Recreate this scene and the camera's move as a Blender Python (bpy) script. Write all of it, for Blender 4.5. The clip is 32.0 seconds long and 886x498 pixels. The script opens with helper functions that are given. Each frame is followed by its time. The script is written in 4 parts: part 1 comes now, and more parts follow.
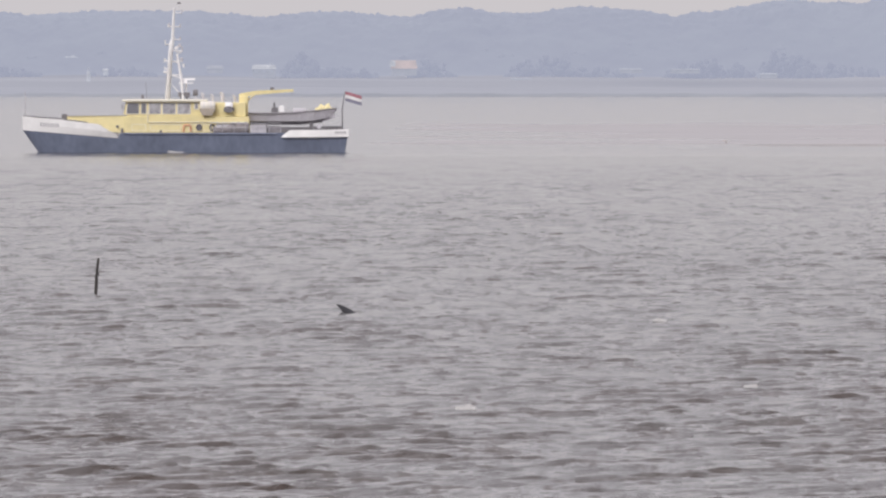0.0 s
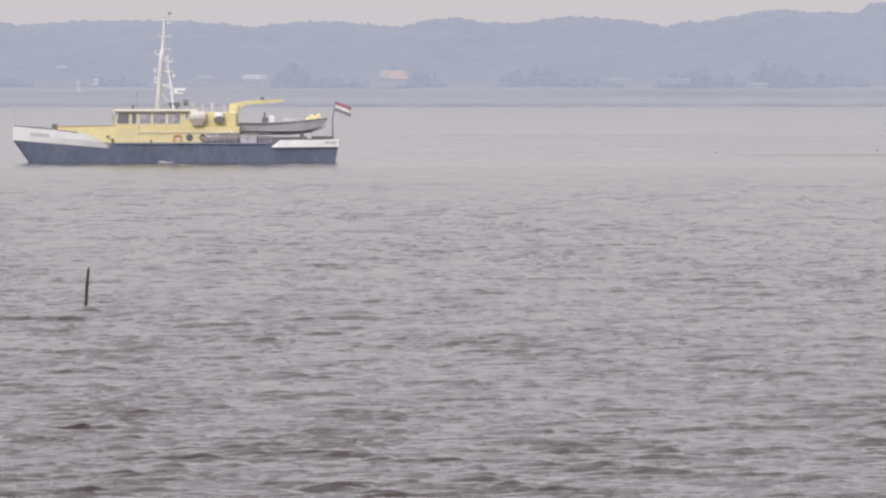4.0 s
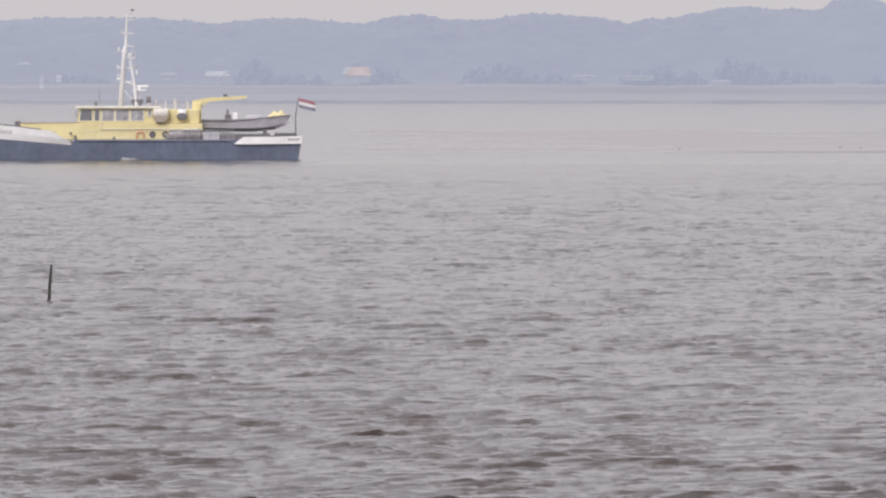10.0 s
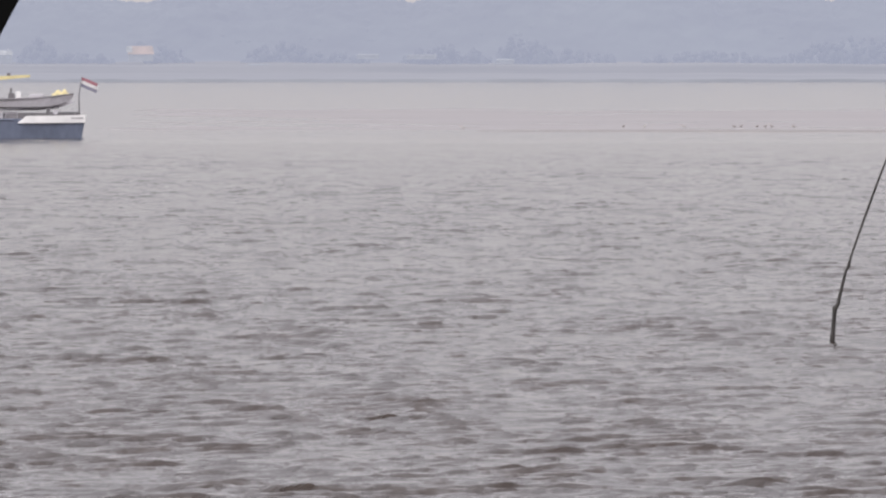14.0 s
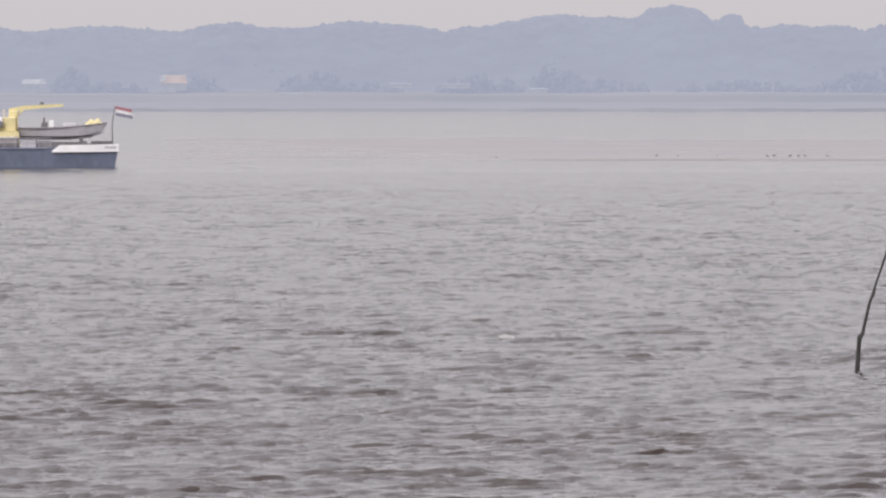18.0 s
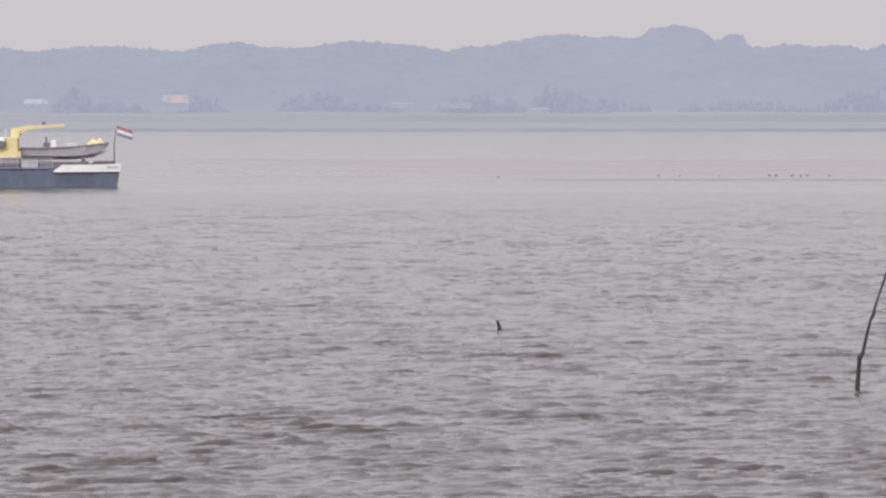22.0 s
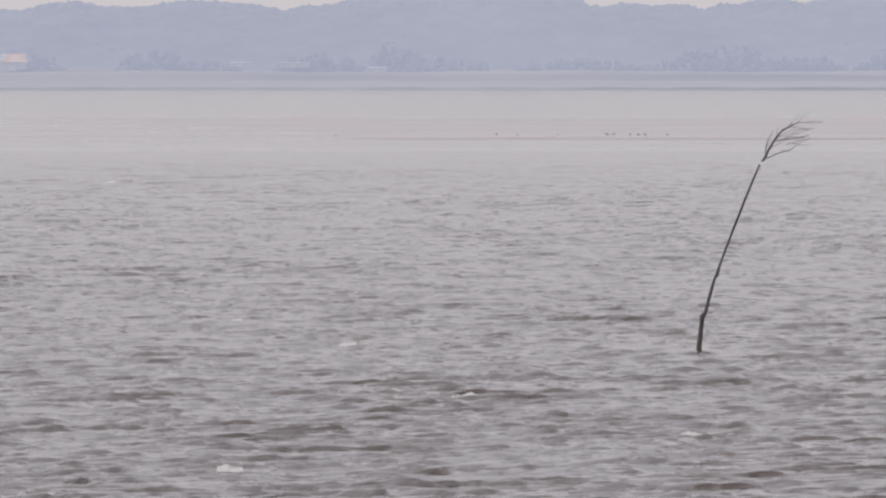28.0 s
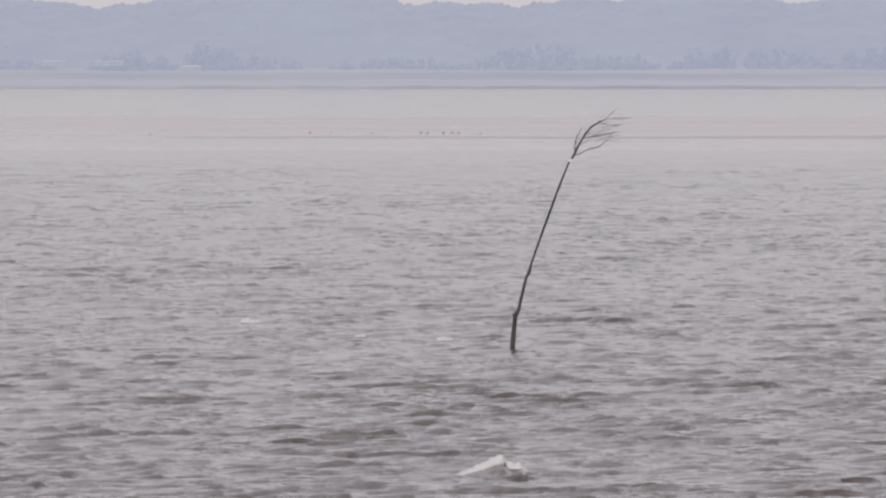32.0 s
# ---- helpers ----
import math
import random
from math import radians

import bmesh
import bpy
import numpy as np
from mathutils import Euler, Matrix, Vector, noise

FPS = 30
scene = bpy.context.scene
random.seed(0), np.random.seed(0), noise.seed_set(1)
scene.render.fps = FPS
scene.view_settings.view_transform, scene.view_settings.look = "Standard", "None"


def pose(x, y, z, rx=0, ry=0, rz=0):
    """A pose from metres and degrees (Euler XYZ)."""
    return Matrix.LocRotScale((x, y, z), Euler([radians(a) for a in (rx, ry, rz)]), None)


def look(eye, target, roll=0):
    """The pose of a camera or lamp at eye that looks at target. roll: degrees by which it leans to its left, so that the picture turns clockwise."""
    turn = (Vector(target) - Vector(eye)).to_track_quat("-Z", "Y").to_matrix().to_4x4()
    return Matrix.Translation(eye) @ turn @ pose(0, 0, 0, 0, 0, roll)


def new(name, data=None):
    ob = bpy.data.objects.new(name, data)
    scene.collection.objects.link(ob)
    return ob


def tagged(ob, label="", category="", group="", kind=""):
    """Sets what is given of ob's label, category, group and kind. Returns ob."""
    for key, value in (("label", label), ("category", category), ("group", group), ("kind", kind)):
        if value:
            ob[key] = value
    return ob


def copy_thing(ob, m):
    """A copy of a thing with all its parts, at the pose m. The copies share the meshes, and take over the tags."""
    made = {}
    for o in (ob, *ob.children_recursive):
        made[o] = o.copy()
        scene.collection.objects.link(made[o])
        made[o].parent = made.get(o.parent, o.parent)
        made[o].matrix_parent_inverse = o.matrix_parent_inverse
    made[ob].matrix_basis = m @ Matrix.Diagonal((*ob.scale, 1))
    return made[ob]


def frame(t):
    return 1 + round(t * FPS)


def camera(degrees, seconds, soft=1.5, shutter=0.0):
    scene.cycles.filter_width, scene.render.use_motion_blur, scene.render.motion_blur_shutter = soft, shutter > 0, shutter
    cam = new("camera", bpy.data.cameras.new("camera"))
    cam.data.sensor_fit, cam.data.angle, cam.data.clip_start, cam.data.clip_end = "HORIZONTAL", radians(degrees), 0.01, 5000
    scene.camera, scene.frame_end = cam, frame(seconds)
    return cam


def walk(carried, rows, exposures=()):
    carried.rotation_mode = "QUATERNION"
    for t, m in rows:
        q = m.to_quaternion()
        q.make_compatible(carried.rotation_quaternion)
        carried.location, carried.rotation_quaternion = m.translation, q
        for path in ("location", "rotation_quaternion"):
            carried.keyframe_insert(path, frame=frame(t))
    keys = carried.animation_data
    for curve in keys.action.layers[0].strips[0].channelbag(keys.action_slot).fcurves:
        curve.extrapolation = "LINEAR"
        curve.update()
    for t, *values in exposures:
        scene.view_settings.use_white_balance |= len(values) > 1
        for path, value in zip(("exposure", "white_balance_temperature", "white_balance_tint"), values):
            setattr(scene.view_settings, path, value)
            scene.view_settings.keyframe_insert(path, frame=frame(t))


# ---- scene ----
# A tidal channel seen from a sea dike through a long lens: y runs out over the water, x to the right.
EYE_Z = 5.9
cam = camera(4.0, 32.0, soft=2.3)
# seconds, heading and tilt in degrees
PATH = [
    (0, -0.001, -0.782), (0.5, -0.026, -0.802), (1, -0.081, -0.824), (1.5, -0.160, -0.837), (2, -0.149, -0.822),
    (2.5, -0.123, -0.802), (3, -0.079, -0.780), (3.5, -0.044, -0.755), (5.5, -0.091, -0.718), (6, -0.139, -0.717),
    (6.5, -0.179, -0.718), (7, -0.216, -0.712), (7.5, -0.244, -0.711), (8, -0.276, -0.710), (8.5, -0.289, -0.712),
    (9, -0.250, -0.724), (9.5, -0.226, -0.733), (10, -0.212, -0.751), (10.5, -0.221, -0.778), (11, -0.320, -0.806),
    (11.5, -0.443, -0.833), (12, -0.606, -0.846), (12.5, -0.782, -0.849), (13, -0.956, -0.849), (13.5, -1.090, -0.848),
    (15.5, -1.315, -0.783), (16, -1.260, -0.729), (16.5, -1.193, -0.702), (17, -1.131, -0.691), (17.5, -1.074, -0.695),
    (18, -1.040, -0.715), (18.5, -1.006, -0.715), (19, -0.952, -0.702), (19.5, -0.919, -0.691), (20, -0.897, -0.680),
    (20.5, -0.915, -0.667), (21, -0.948, -0.654), (21.5, -0.984, -0.637), (22, -1.031, -0.625), (22.5, -1.076, -0.608),
    (23, -1.126, -0.596), (23.5, -1.172, -0.597), (24, -1.255, -0.619), (24.5, -1.358, -0.642), (25, -1.434, -0.653),
    (25.5, -1.462, -0.668), (27.5, -1.670, -0.786), (28, -1.763, -0.811), (28.5, -1.847, -0.812), (29, -1.947, -0.806),
    (29.5, -2.051, -0.807), (30, -2.179, -0.807), (30.5, -2.306, -0.804), (31, -2.421, -0.803), (31.5, -2.536, -0.798),
    (32, -2.605, -0.817),
]
walk(cam, [(t, pose(0, 0, EYE_Z, 90 + tilt, 0, turn)) for t, turn, tilt in PATH])

# ---- world, sun, exposure ----
scene.view_settings.exposure = -0.10
world = bpy.data.worlds.new("overcast_sky")
scene.world = world
world.use_nodes = True
wn, wl = world.node_tree.nodes, world.node_tree.links
wn.clear()
SUN_UP, SUN_ROUND = radians(38), radians(205)
sky = wn.new("ShaderNodeTexSky")
sky.sky_type, sky.sun_disc, sky.sun_elevation, sky.sun_rotation = "NISHITA", False, SUN_UP, SUN_ROUND
sky_bg = wn.new("ShaderNodeBackground")
sky_bg.inputs["Strength"].default_value = 0.015
wl.new(sky.outputs[0], sky_bg.inputs["Color"])
coord = wn.new("ShaderNodeTexCoord")
split = wn.new("ShaderNodeSeparateXYZ")
wl.new(coord.outputs["Generated"], split.inputs[0])
ramp = wn.new("ShaderNodeValToRGB")
wl.new(split.outputs["Z"], ramp.inputs[0])
e = ramp.color_ramp.elements
e[0].position, e[0].color = 0.0, (0.575, 0.544, 0.579, 1)
e[1].position, e[1].color = 1.0, (1.05, 0.98, 1.00, 1)
low = e.new(0.07)
low.color = (0.690, 0.646, 0.684, 1)
mid = e.new(0.25)
mid.color = (0.742, 0.699, 0.730, 1)
cloud_bg = wn.new("ShaderNodeBackground")
cloud_bg.inputs["Strength"].default_value = 1.0
wl.new(ramp.outputs[0], cloud_bg.inputs["Color"])
both = wn.new("ShaderNodeAddShader")
wl.new(sky_bg.outputs[0], both.inputs[0])
wl.new(cloud_bg.outputs[0], both.inputs[1])
wout = wn.new("ShaderNodeOutputWorld")
wl.new(both.outputs[0], wout.inputs[0])
sun = new("sun", bpy.data.lights.new("sun", "SUN"))
sun.data.energy, sun.data.angle, sun.data.color = 2.1, radians(25), (1.0, 0.975, 0.95)
sun.matrix_world = look((-60, -110, 100), (0, 0, 0))


# ---- materials ----
def material(name, color, rough=0.6, metal=0.0, vary=0.12, grain=4.0, patch=0.6, bump=0.15, second=None, stretch=(1, 1, 1)):
    """A painted or natural surface: colour wanders at two scales, with fine relief."""
    m = bpy.data.materials.new(name)
    m.use_nodes = True
    n, l = m.node_tree.nodes, m.node_tree.links
    b = n["Principled BSDF"]
    tc, mp = n.new("ShaderNodeTexCoord"), n.new("ShaderNodeMapping")
    mp.inputs["Scale"].default_value = stretch
    l.new(tc.outputs["Object"], mp.inputs[0])
    fine, broad = n.new("ShaderNodeTexNoise"), n.new("ShaderNodeTexNoise")
    fine.inputs["Scale"].default_value, broad.inputs["Scale"].default_value = grain, patch
    fine.inputs["Detail"].default_value = 6
    for t in (fine, broad):
        l.new(mp.outputs[0], t.inputs["Vector"])
    add = n.new("ShaderNodeMath")
    add.operation = "ADD"
    l.new(fine.outputs[0], add.inputs[0])
    l.new(broad.outputs[0], add.inputs[1])
    rmp = n.new("ShaderNodeMapRange")
    rmp.inputs["From Min"].default_value, rmp.inputs["From Max"].default_value = 0.65, 1.35
    l.new(add.outputs[0], rmp.inputs[0])
    mix = n.new("ShaderNodeMix")
    mix.data_type = "RGBA"
    low = tuple(c * (1 - vary * 1.6) for c in color) if second is None else second
    mix.inputs["A"].default_value, mix.inputs["B"].default_value = (*low, 1), (*[min(1, c * (1 + vary * 0.6)) for c in color], 1)
    l.new(rmp.outputs[0], mix.inputs["Factor"])
    l.new(mix.outputs["Result"], b.inputs["Base Color"])
    b.inputs["Roughness"].default_value, b.inputs["Metallic"].default_value = rough, metal
    if bump:
        bp = n.new("ShaderNodeBump")
        bp.inputs["Strength"].default_value, bp.inputs["Distance"].default_value = bump, 0.02
        l.new(fine.outputs[0], bp.inputs["Height"])
        l.new(bp.outputs[0], b.inputs["Normal"])
    return m


def water_material(name, ripples, rough=0.12, sheltered=None):
    """Silty tidal water: a turbid body under a mirroring skin. ripples: size and steepness of the small facets, and how far they stretch; sheltered: the stretch of y over which they die down."""
    m = bpy.data.materials.new(name)
    m.use_nodes = True
    n, l = m.node_tree.nodes, m.node_tree.links
    b = n["Principled BSDF"]
    b.inputs["Roughness"].default_value, b.inputs["IOR"].default_value = rough, 1.333
    tc = n.new("ShaderNodeTexCoord")
    silt = n.new("ShaderNodeTexNoise")
    silt.inputs["Scale"].default_value, silt.inputs["Detail"].default_value = 0.05, 3
    l.new(tc.outputs["Object"], silt.inputs["Vector"])
    rmp = n.new("ShaderNodeMix")
    rmp.data_type = "RGBA"
    rmp.inputs["A"].default_value, rmp.inputs["B"].default_value = (0.048, 0.028, 0.023, 1), (0.038, 0.029, 0.023, 1)
    l.new(silt.outputs[0], rmp.inputs["Factor"])
    l.new(rmp.outputs["Result"], b.inputs["Base Color"])
    if sheltered:
        place = n.new("ShaderNodeSeparateXYZ")
        l.new(tc.outputs["Object"], place.inputs[0])
        fade = n.new("ShaderNodeMapRange")
        fade.interpolation_type = "SMOOTHSTEP"
        fade.inputs["From Min"].default_value, fade.inputs["From Max"].default_value = sheltered
        fade.inputs["To Min"].default_value, fade.inputs["To Max"].default_value = 1.0, 0.22
        l.new(place.outputs["Y"], fade.inputs["Value"])
    normal = n.new("ShaderNodeNewGeometry").outputs["Normal"]
    for size, steep, along in ripples:
        mp = n.new("ShaderNodeMapping")
        mp.inputs["Scale"].default_value = (1, along, 1)
        l.new(tc.outputs["Object"], mp.inputs[0])
        t = n.new("ShaderNodeTexNoise")
        t.inputs["Scale"].default_value, t.inputs["Detail"].default_value = 1 / size, 2
        l.new(mp.outputs[0], t.inputs["Vector"])
        sub, mul, add = (n.new("ShaderNodeVectorMath") for _ in range(3))
        sub.operation, mul.operation, add.operation = "SUBTRACT", "MULTIPLY", "ADD"
        sub.inputs[1].default_value, mul.inputs[1].default_value = (0.5, 0.5, 0.5), (steep, steep, 0)
        l.new(t.outputs["Color"], sub.inputs[0])
        l.new(sub.outputs[0], mul.inputs[0])
        l.new(normal, add.inputs[0])
        if sheltered:
            less = n.new("ShaderNodeVectorMath")
            less.operation = "SCALE"
            l.new(mul.outputs[0], less.inputs[0])
            l.new(fade.outputs[0], less.inputs["Scale"])
            mul = less
        l.new(mul.outputs[0], add.inputs[1])
        normal = add.outputs[0]
    unit = n.new("ShaderNodeVectorMath")
    unit.operation = "NORMALIZE"
    l.new(normal, unit.inputs[0])
    l.new(unit.outputs[0], b.inputs["Normal"])
    return m


def haze_glow_material(name, leaf, haze, share, patch, stretch=(1, 1, 1)):
    """Far land behind kilometres of sea air: its own colour, plus the air's glow painted in as emission."""
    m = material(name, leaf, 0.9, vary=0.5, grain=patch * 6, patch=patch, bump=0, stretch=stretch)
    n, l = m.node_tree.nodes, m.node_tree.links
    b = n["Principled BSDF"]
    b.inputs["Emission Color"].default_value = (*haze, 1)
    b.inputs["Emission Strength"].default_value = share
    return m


M_WATER_NEAR = water_material("choppy_water", ((0.40, 0.74, 0.17), (0.15, 0.40, 0.4), (1.0, 0.34, 0.13)), sheltered=(260, 1120))
M_WATER_FAR = water_material("far_water", ((12.0, 0.08, 0.3), (1.6, 0.30, 0.4), (0.5, 0.20, 0.6)), 0.09)
M_SAND = material("wet_sand", (0.29, 0.265, 0.265), 0.45, grain=0.8, patch=0.05, vary=0.2)
M_FLATS = material("glistening_wet_sand", (0.300, 0.274, 0.287), 0.30, grain=0.5, patch=0.03, vary=0.2, stretch=(0.12, 1, 1))
M_GRASS = material("dike_grass", (0.07, 0.10, 0.04), 0.9, vary=0.3, grain=6, patch=0.3, bump=0.5)
M_WOOD_DARK = material("wet_dark_wood", (0.045, 0.04, 0.038), 0.55, vary=0.4, grain=30, patch=3, bump=0.6, stretch=(1, 1, 0.15))
M_TAPE = material("white_tape", (0.75, 0.75, 0.74), 0.4, vary=0.05)
# The ship's darks and flag colours are paled in base colour to imitate haze.
M_NAVY = material("hazed_navy_paint", (0.215, 0.248, 0.345), 0.4, vary=0.18, grain=2.5, patch=0.35, bump=0.1, stretch=(1, 1, 0.4))
M_WHITE = material("white_paint", (0.86, 0.85, 0.86), 0.4, vary=0.07, grain=2.0)
M_MAST = material("greyed_white_paint", (0.80, 0.79, 0.80), 0.45, vary=0.08, grain=3)
M_RAFT = material("weathered_raft_shell", (0.74, 0.70, 0.64), 0.5, vary=0.1)
M_CREAM = material("cream_paint", (0.84, 0.80, 0.69), 0.45, vary=0.06)
M_YELLOW = material("yellow_paint", (0.79, 0.69, 0.38), 0.4, vary=0.08, grain=2.5)
M_GREY = material("grey_aluminium", (0.58, 0.56, 0.60), 0.5, metal=0.0, vary=0.12)
M_DECK = material("hazed_grey_deck", (0.27, 0.255, 0.275), 0.7, vary=0.2)
M_DARK = material("hazed_dark_fittings", (0.19, 0.18, 0.195), 0.5, vary=0.2)
M_CANVAS = material("grey_brown_canvas", (0.34, 0.31, 0.32), 0.85, vary=0.25, grain=5, patch=1.2, bump=0.4)
M_CRADLE = material("weathered_varnish", (0.47, 0.41, 0.35), 0.6, vary=0.2)
M_RUBBER = material("hazed_black_rubber", (0.10, 0.095, 0.10), 0.75, vary=0.2)
M_MATT_BLACK = material("flocked_matt_black", (0.006, 0.006, 0.006), 1.0, vary=0.1)
M_MATT_BLACK.node_tree.nodes["Principled BSDF"].inputs["Specular IOR Level"].default_value = 0.05
M_ORANGE = material("orange_paint", (0.74, 0.38, 0.24), 0.45, vary=0.1)
M_RED = material("hazed_red_cloth", (0.40, 0.17, 0.21), 0.8, vary=0.1)
M_CLOTH_WHITE = material("white_cloth", (0.75, 0.74, 0.75), 0.8, vary=0.05)
M_BLUE = material("hazed_blue_cloth", (0.24, 0.235, 0.31), 0.8, vary=0.1)
M_FADED = material("faded_lettering", (0.46, 0.45, 0.48), 0.6, vary=0.05)
M_GLASS = material("window_glass", (0.20, 0.20, 0.225), 0.06, vary=0.1, bump=0)
# Glass of the after panes: whitish reflections painted into its base colour.
M_GLASS_PALE = material("painted_reflection_glass", (0.42, 0.41, 0.44), 0.08, vary=0.3, grain=3, patch=1.5, bump=0)
M_FOAM = material("sea_foam", (0.46, 0.45, 0.45), 0.85, vary=0.08, grain=14, patch=3, bump=0.8)
M_SKIN = material("wet_dolphin_skin", (0.055, 0.055, 0.065), 0.22, vary=0.15, grain=6)
# Dark birds: plumage colour lightened to stand in for haze over the bank.
M_FEATHER_DARK = material("haze_paled_plumage", (0.46, 0.42, 0.41), 0.8, vary=0.2)
M_FEATHER_PALE = material("pale_plumage", (0.55, 0.53, 0.51), 0.8, vary=0.1)
# Hills, groves and shore glow: sea haze painted in as pale blue emission.
M_HILL = haze_glow_material("haze_glow_hills", (0.023, 0.027, 0.022), (0.487, 0.518, 0.668), 0.718, 0.02)
M_GROVE = haze_glow_material("haze_glow_dark_grove", (0.018, 0.021, 0.018), (0.486, 0.517, 0.667), 0.724, 0.05)
M_SHORE = haze_glow_material("haze_glow_marsh", (0.09, 0.085, 0.075), (0.46, 0.485, 0.61), 0.63, 0.012, (0.15, 1, 1))
M_SHORE_DARK = haze_glow_material("haze_glow_stone_foot", (0.06, 0.06, 0.06), (0.44, 0.46, 0.55), 0.66, 0.05, (0.15, 1, 1))
# Walls, roofs and windows of far buildings also emit, standing in for haze.
M_FAR_WHITE = haze_glow_material("haze_glow_white_wall", (0.22, 0.22, 0.22), (0.50, 0.53, 0.63), 0.70, 0.1)
M_FAR_ORANGE = haze_glow_material("haze_glow_orange_tiles", (0.15, 0.10, 0.088), (0.56, 0.53, 0.58), 0.75, 0.3)
M_FAR_GREY = haze_glow_material("haze_glow_grey_roof", (0.13, 0.13, 0.14), (0.50, 0.53, 0.64), 0.74, 0.3)
M_FAR_HAZE = haze_glow_material("haze_glow_pale_roof", (0.12, 0.12, 0.12), (0.50, 0.535, 0.645), 0.76, 0.3)
M_FAR_FAINT = haze_glow_material("haze_glow_faint_wall", (0.09, 0.09, 0.09), (0.485, 0.515, 0.635), 0.70, 0.3)
M_FAR_PALE = haze_glow_material("haze_glow_glass_roof", (0.10, 0.10, 0.10), (0.495, 0.527, 0.645), 0.72, 0.3)
M_FAR_DARK = haze_glow_material("haze_glow_dark_glass", (0.03, 0.03, 0.04), (0.50, 0.53, 0.64), 0.80, 0.3)


# ---- helpers for meshes ----
def mesh_of(name, bm, mat, smooth=False):
    me = bpy.data.meshes.new(name)
    bmesh.ops.recalc_face_normals(bm, faces=bm.faces)
    bm.to_mesh(me)
    bm.free()
    me.materials.append(mat)
    if smooth:
        me.shade_smooth()
    return me


def part(name, bm, mat, parent=None, label="", smooth=False):
    ob = new(name, mesh_of(name, bm, mat, smooth))
    if parent is not None:
        ob.parent = parent
    return tagged(ob, label) if label else ob


def thing(name, label, category, group="", kind="", at=None):
    ob = new(name)
    if at is not None:
        ob.matrix_basis = at
    return tagged(ob, label, category, group, kind)


def box(bm, x0, x1, y0, y1, z0, z1, bevel=0.0, shear=0.0):
    """A box, its upper face moved along x by shear."""
    c = bmesh.ops.create_cube(bm, size=1.0)["verts"]
    for v in c:
        up = v.co.z > 0
        v.co = Vector((x0 + (x1 - x0) * (v.co.x + 0.5) + (shear if up else 0), y0 + (y1 - y0) * (v.co.y + 0.5), z0 + (z1 - z0) * (v.co.z + 0.5)))
    if bevel:
        es = list({ed for v in c for ed in v.link_edges})
        bmesh.ops.bevel(bm, geom=es, offset=bevel, segments=2, affect="EDGES", profile=0.5)
    return bm


def boxes(*args, bevel=0.0):
    bm = bmesh.new()
    for a in args:
        box(bm, *a, bevel=bevel)
    return bm


def tube(bm, points, radii, sides=8, knobs=0.0):
    """A round bar through the points, with a radius at each."""
    points = [Vector(p) for p in points]
    rings = []
    for i, p in enumerate(points):
        a, b = points[max(0, i - 1)], points[min(len(points) - 1, i + 1)]
        d = (b - a).normalized()
        side = d.cross(Vector((0, 1, 0) if abs(d.y) < 0.9 else (1, 0, 0))).normalized()
        other = d.cross(side)
        r = radii[i] if isinstance(radii, (list, tuple)) else radii
        ring = []
        for k in range(sides):
            w = 2 * math.pi * k / sides
            rr = r * (1 + knobs * noise.noise(p * 7 + Vector((k, 0, 0))))
            ring.append(bm.verts.new(p + rr * (math.cos(w) * side + math.sin(w) * other)))
        rings.append(ring)
    for a, b in zip(rings, rings[1:]):
        for k in range(sides):
            bm.faces.new((a[k], a[(k + 1) % sides], b[(k + 1) % sides], b[k]))
    bm.faces.new(rings[0])
    bm.faces.new(rings[-1])
    return bm


def bar(points, radii, sides=8, knobs=0.0):
    return tube(bmesh.new(), points, radii, sides, knobs)


def loft(rings, caps=True, closed=True):
    """Skin over rings of points."""
    bm = bmesh.new()
    vs = [[bm.verts.new(p) for p in r] for r in rings]
    n = len(vs[0])
    for a, b in zip(vs, vs[1:]):
        for k in range(n if closed else n - 1):
            bm.faces.new((a[k], a[(k + 1) % n], b[(k + 1) % n], b[k]))
    if caps:
        bm.faces.new(vs[0])
        bm.faces.new(vs[-1])
    return bm


def plate(outline, y0, y1):
    """An upright plate in the x-z plane, between y0 and y1."""
    return loft([[(x, y0, z) for x, z in outline], [(x, y1, z) for x, z in outline]])


def grid_mesh(name, xs, ys, zs, mat, smooth=True):
    """A sheet of rows and columns, from arrays of one shape."""
    rows, cols = xs.shape
    me = bpy.data.meshes.new(name)
    co = np.stack([xs, ys, zs], -1).reshape(-1, 3).astype(np.float32)
    i = np.arange(rows * cols).reshape(rows, cols)
    quads = np.stack([i[:-1, :-1], i[:-1, 1:], i[1:, 1:], i[1:, :-1]], -1).reshape(-1)
    count = (rows - 1) * (cols - 1)
    me.vertices.add(len(co))
    me.vertices.foreach_set("co", co.ravel())
    me.loops.add(len(quads))
    me.loops.foreach_set("vertex_index", quads.astype(np.int32))
    me.polygons.add(count)
    me.polygons.foreach_set("loop_start", np.arange(0, 4 * count, 4, dtype=np.int32))
    me.update(calc_edges=True)
    me.materials.append(mat)
    if smooth:
        me.shade_smooth()
    return me


# ---- water ----
def step(a, b, v):
    u = np.clip((v - a) / (b - a), 0, 1)
    return u * u * (3 - 2 * u)


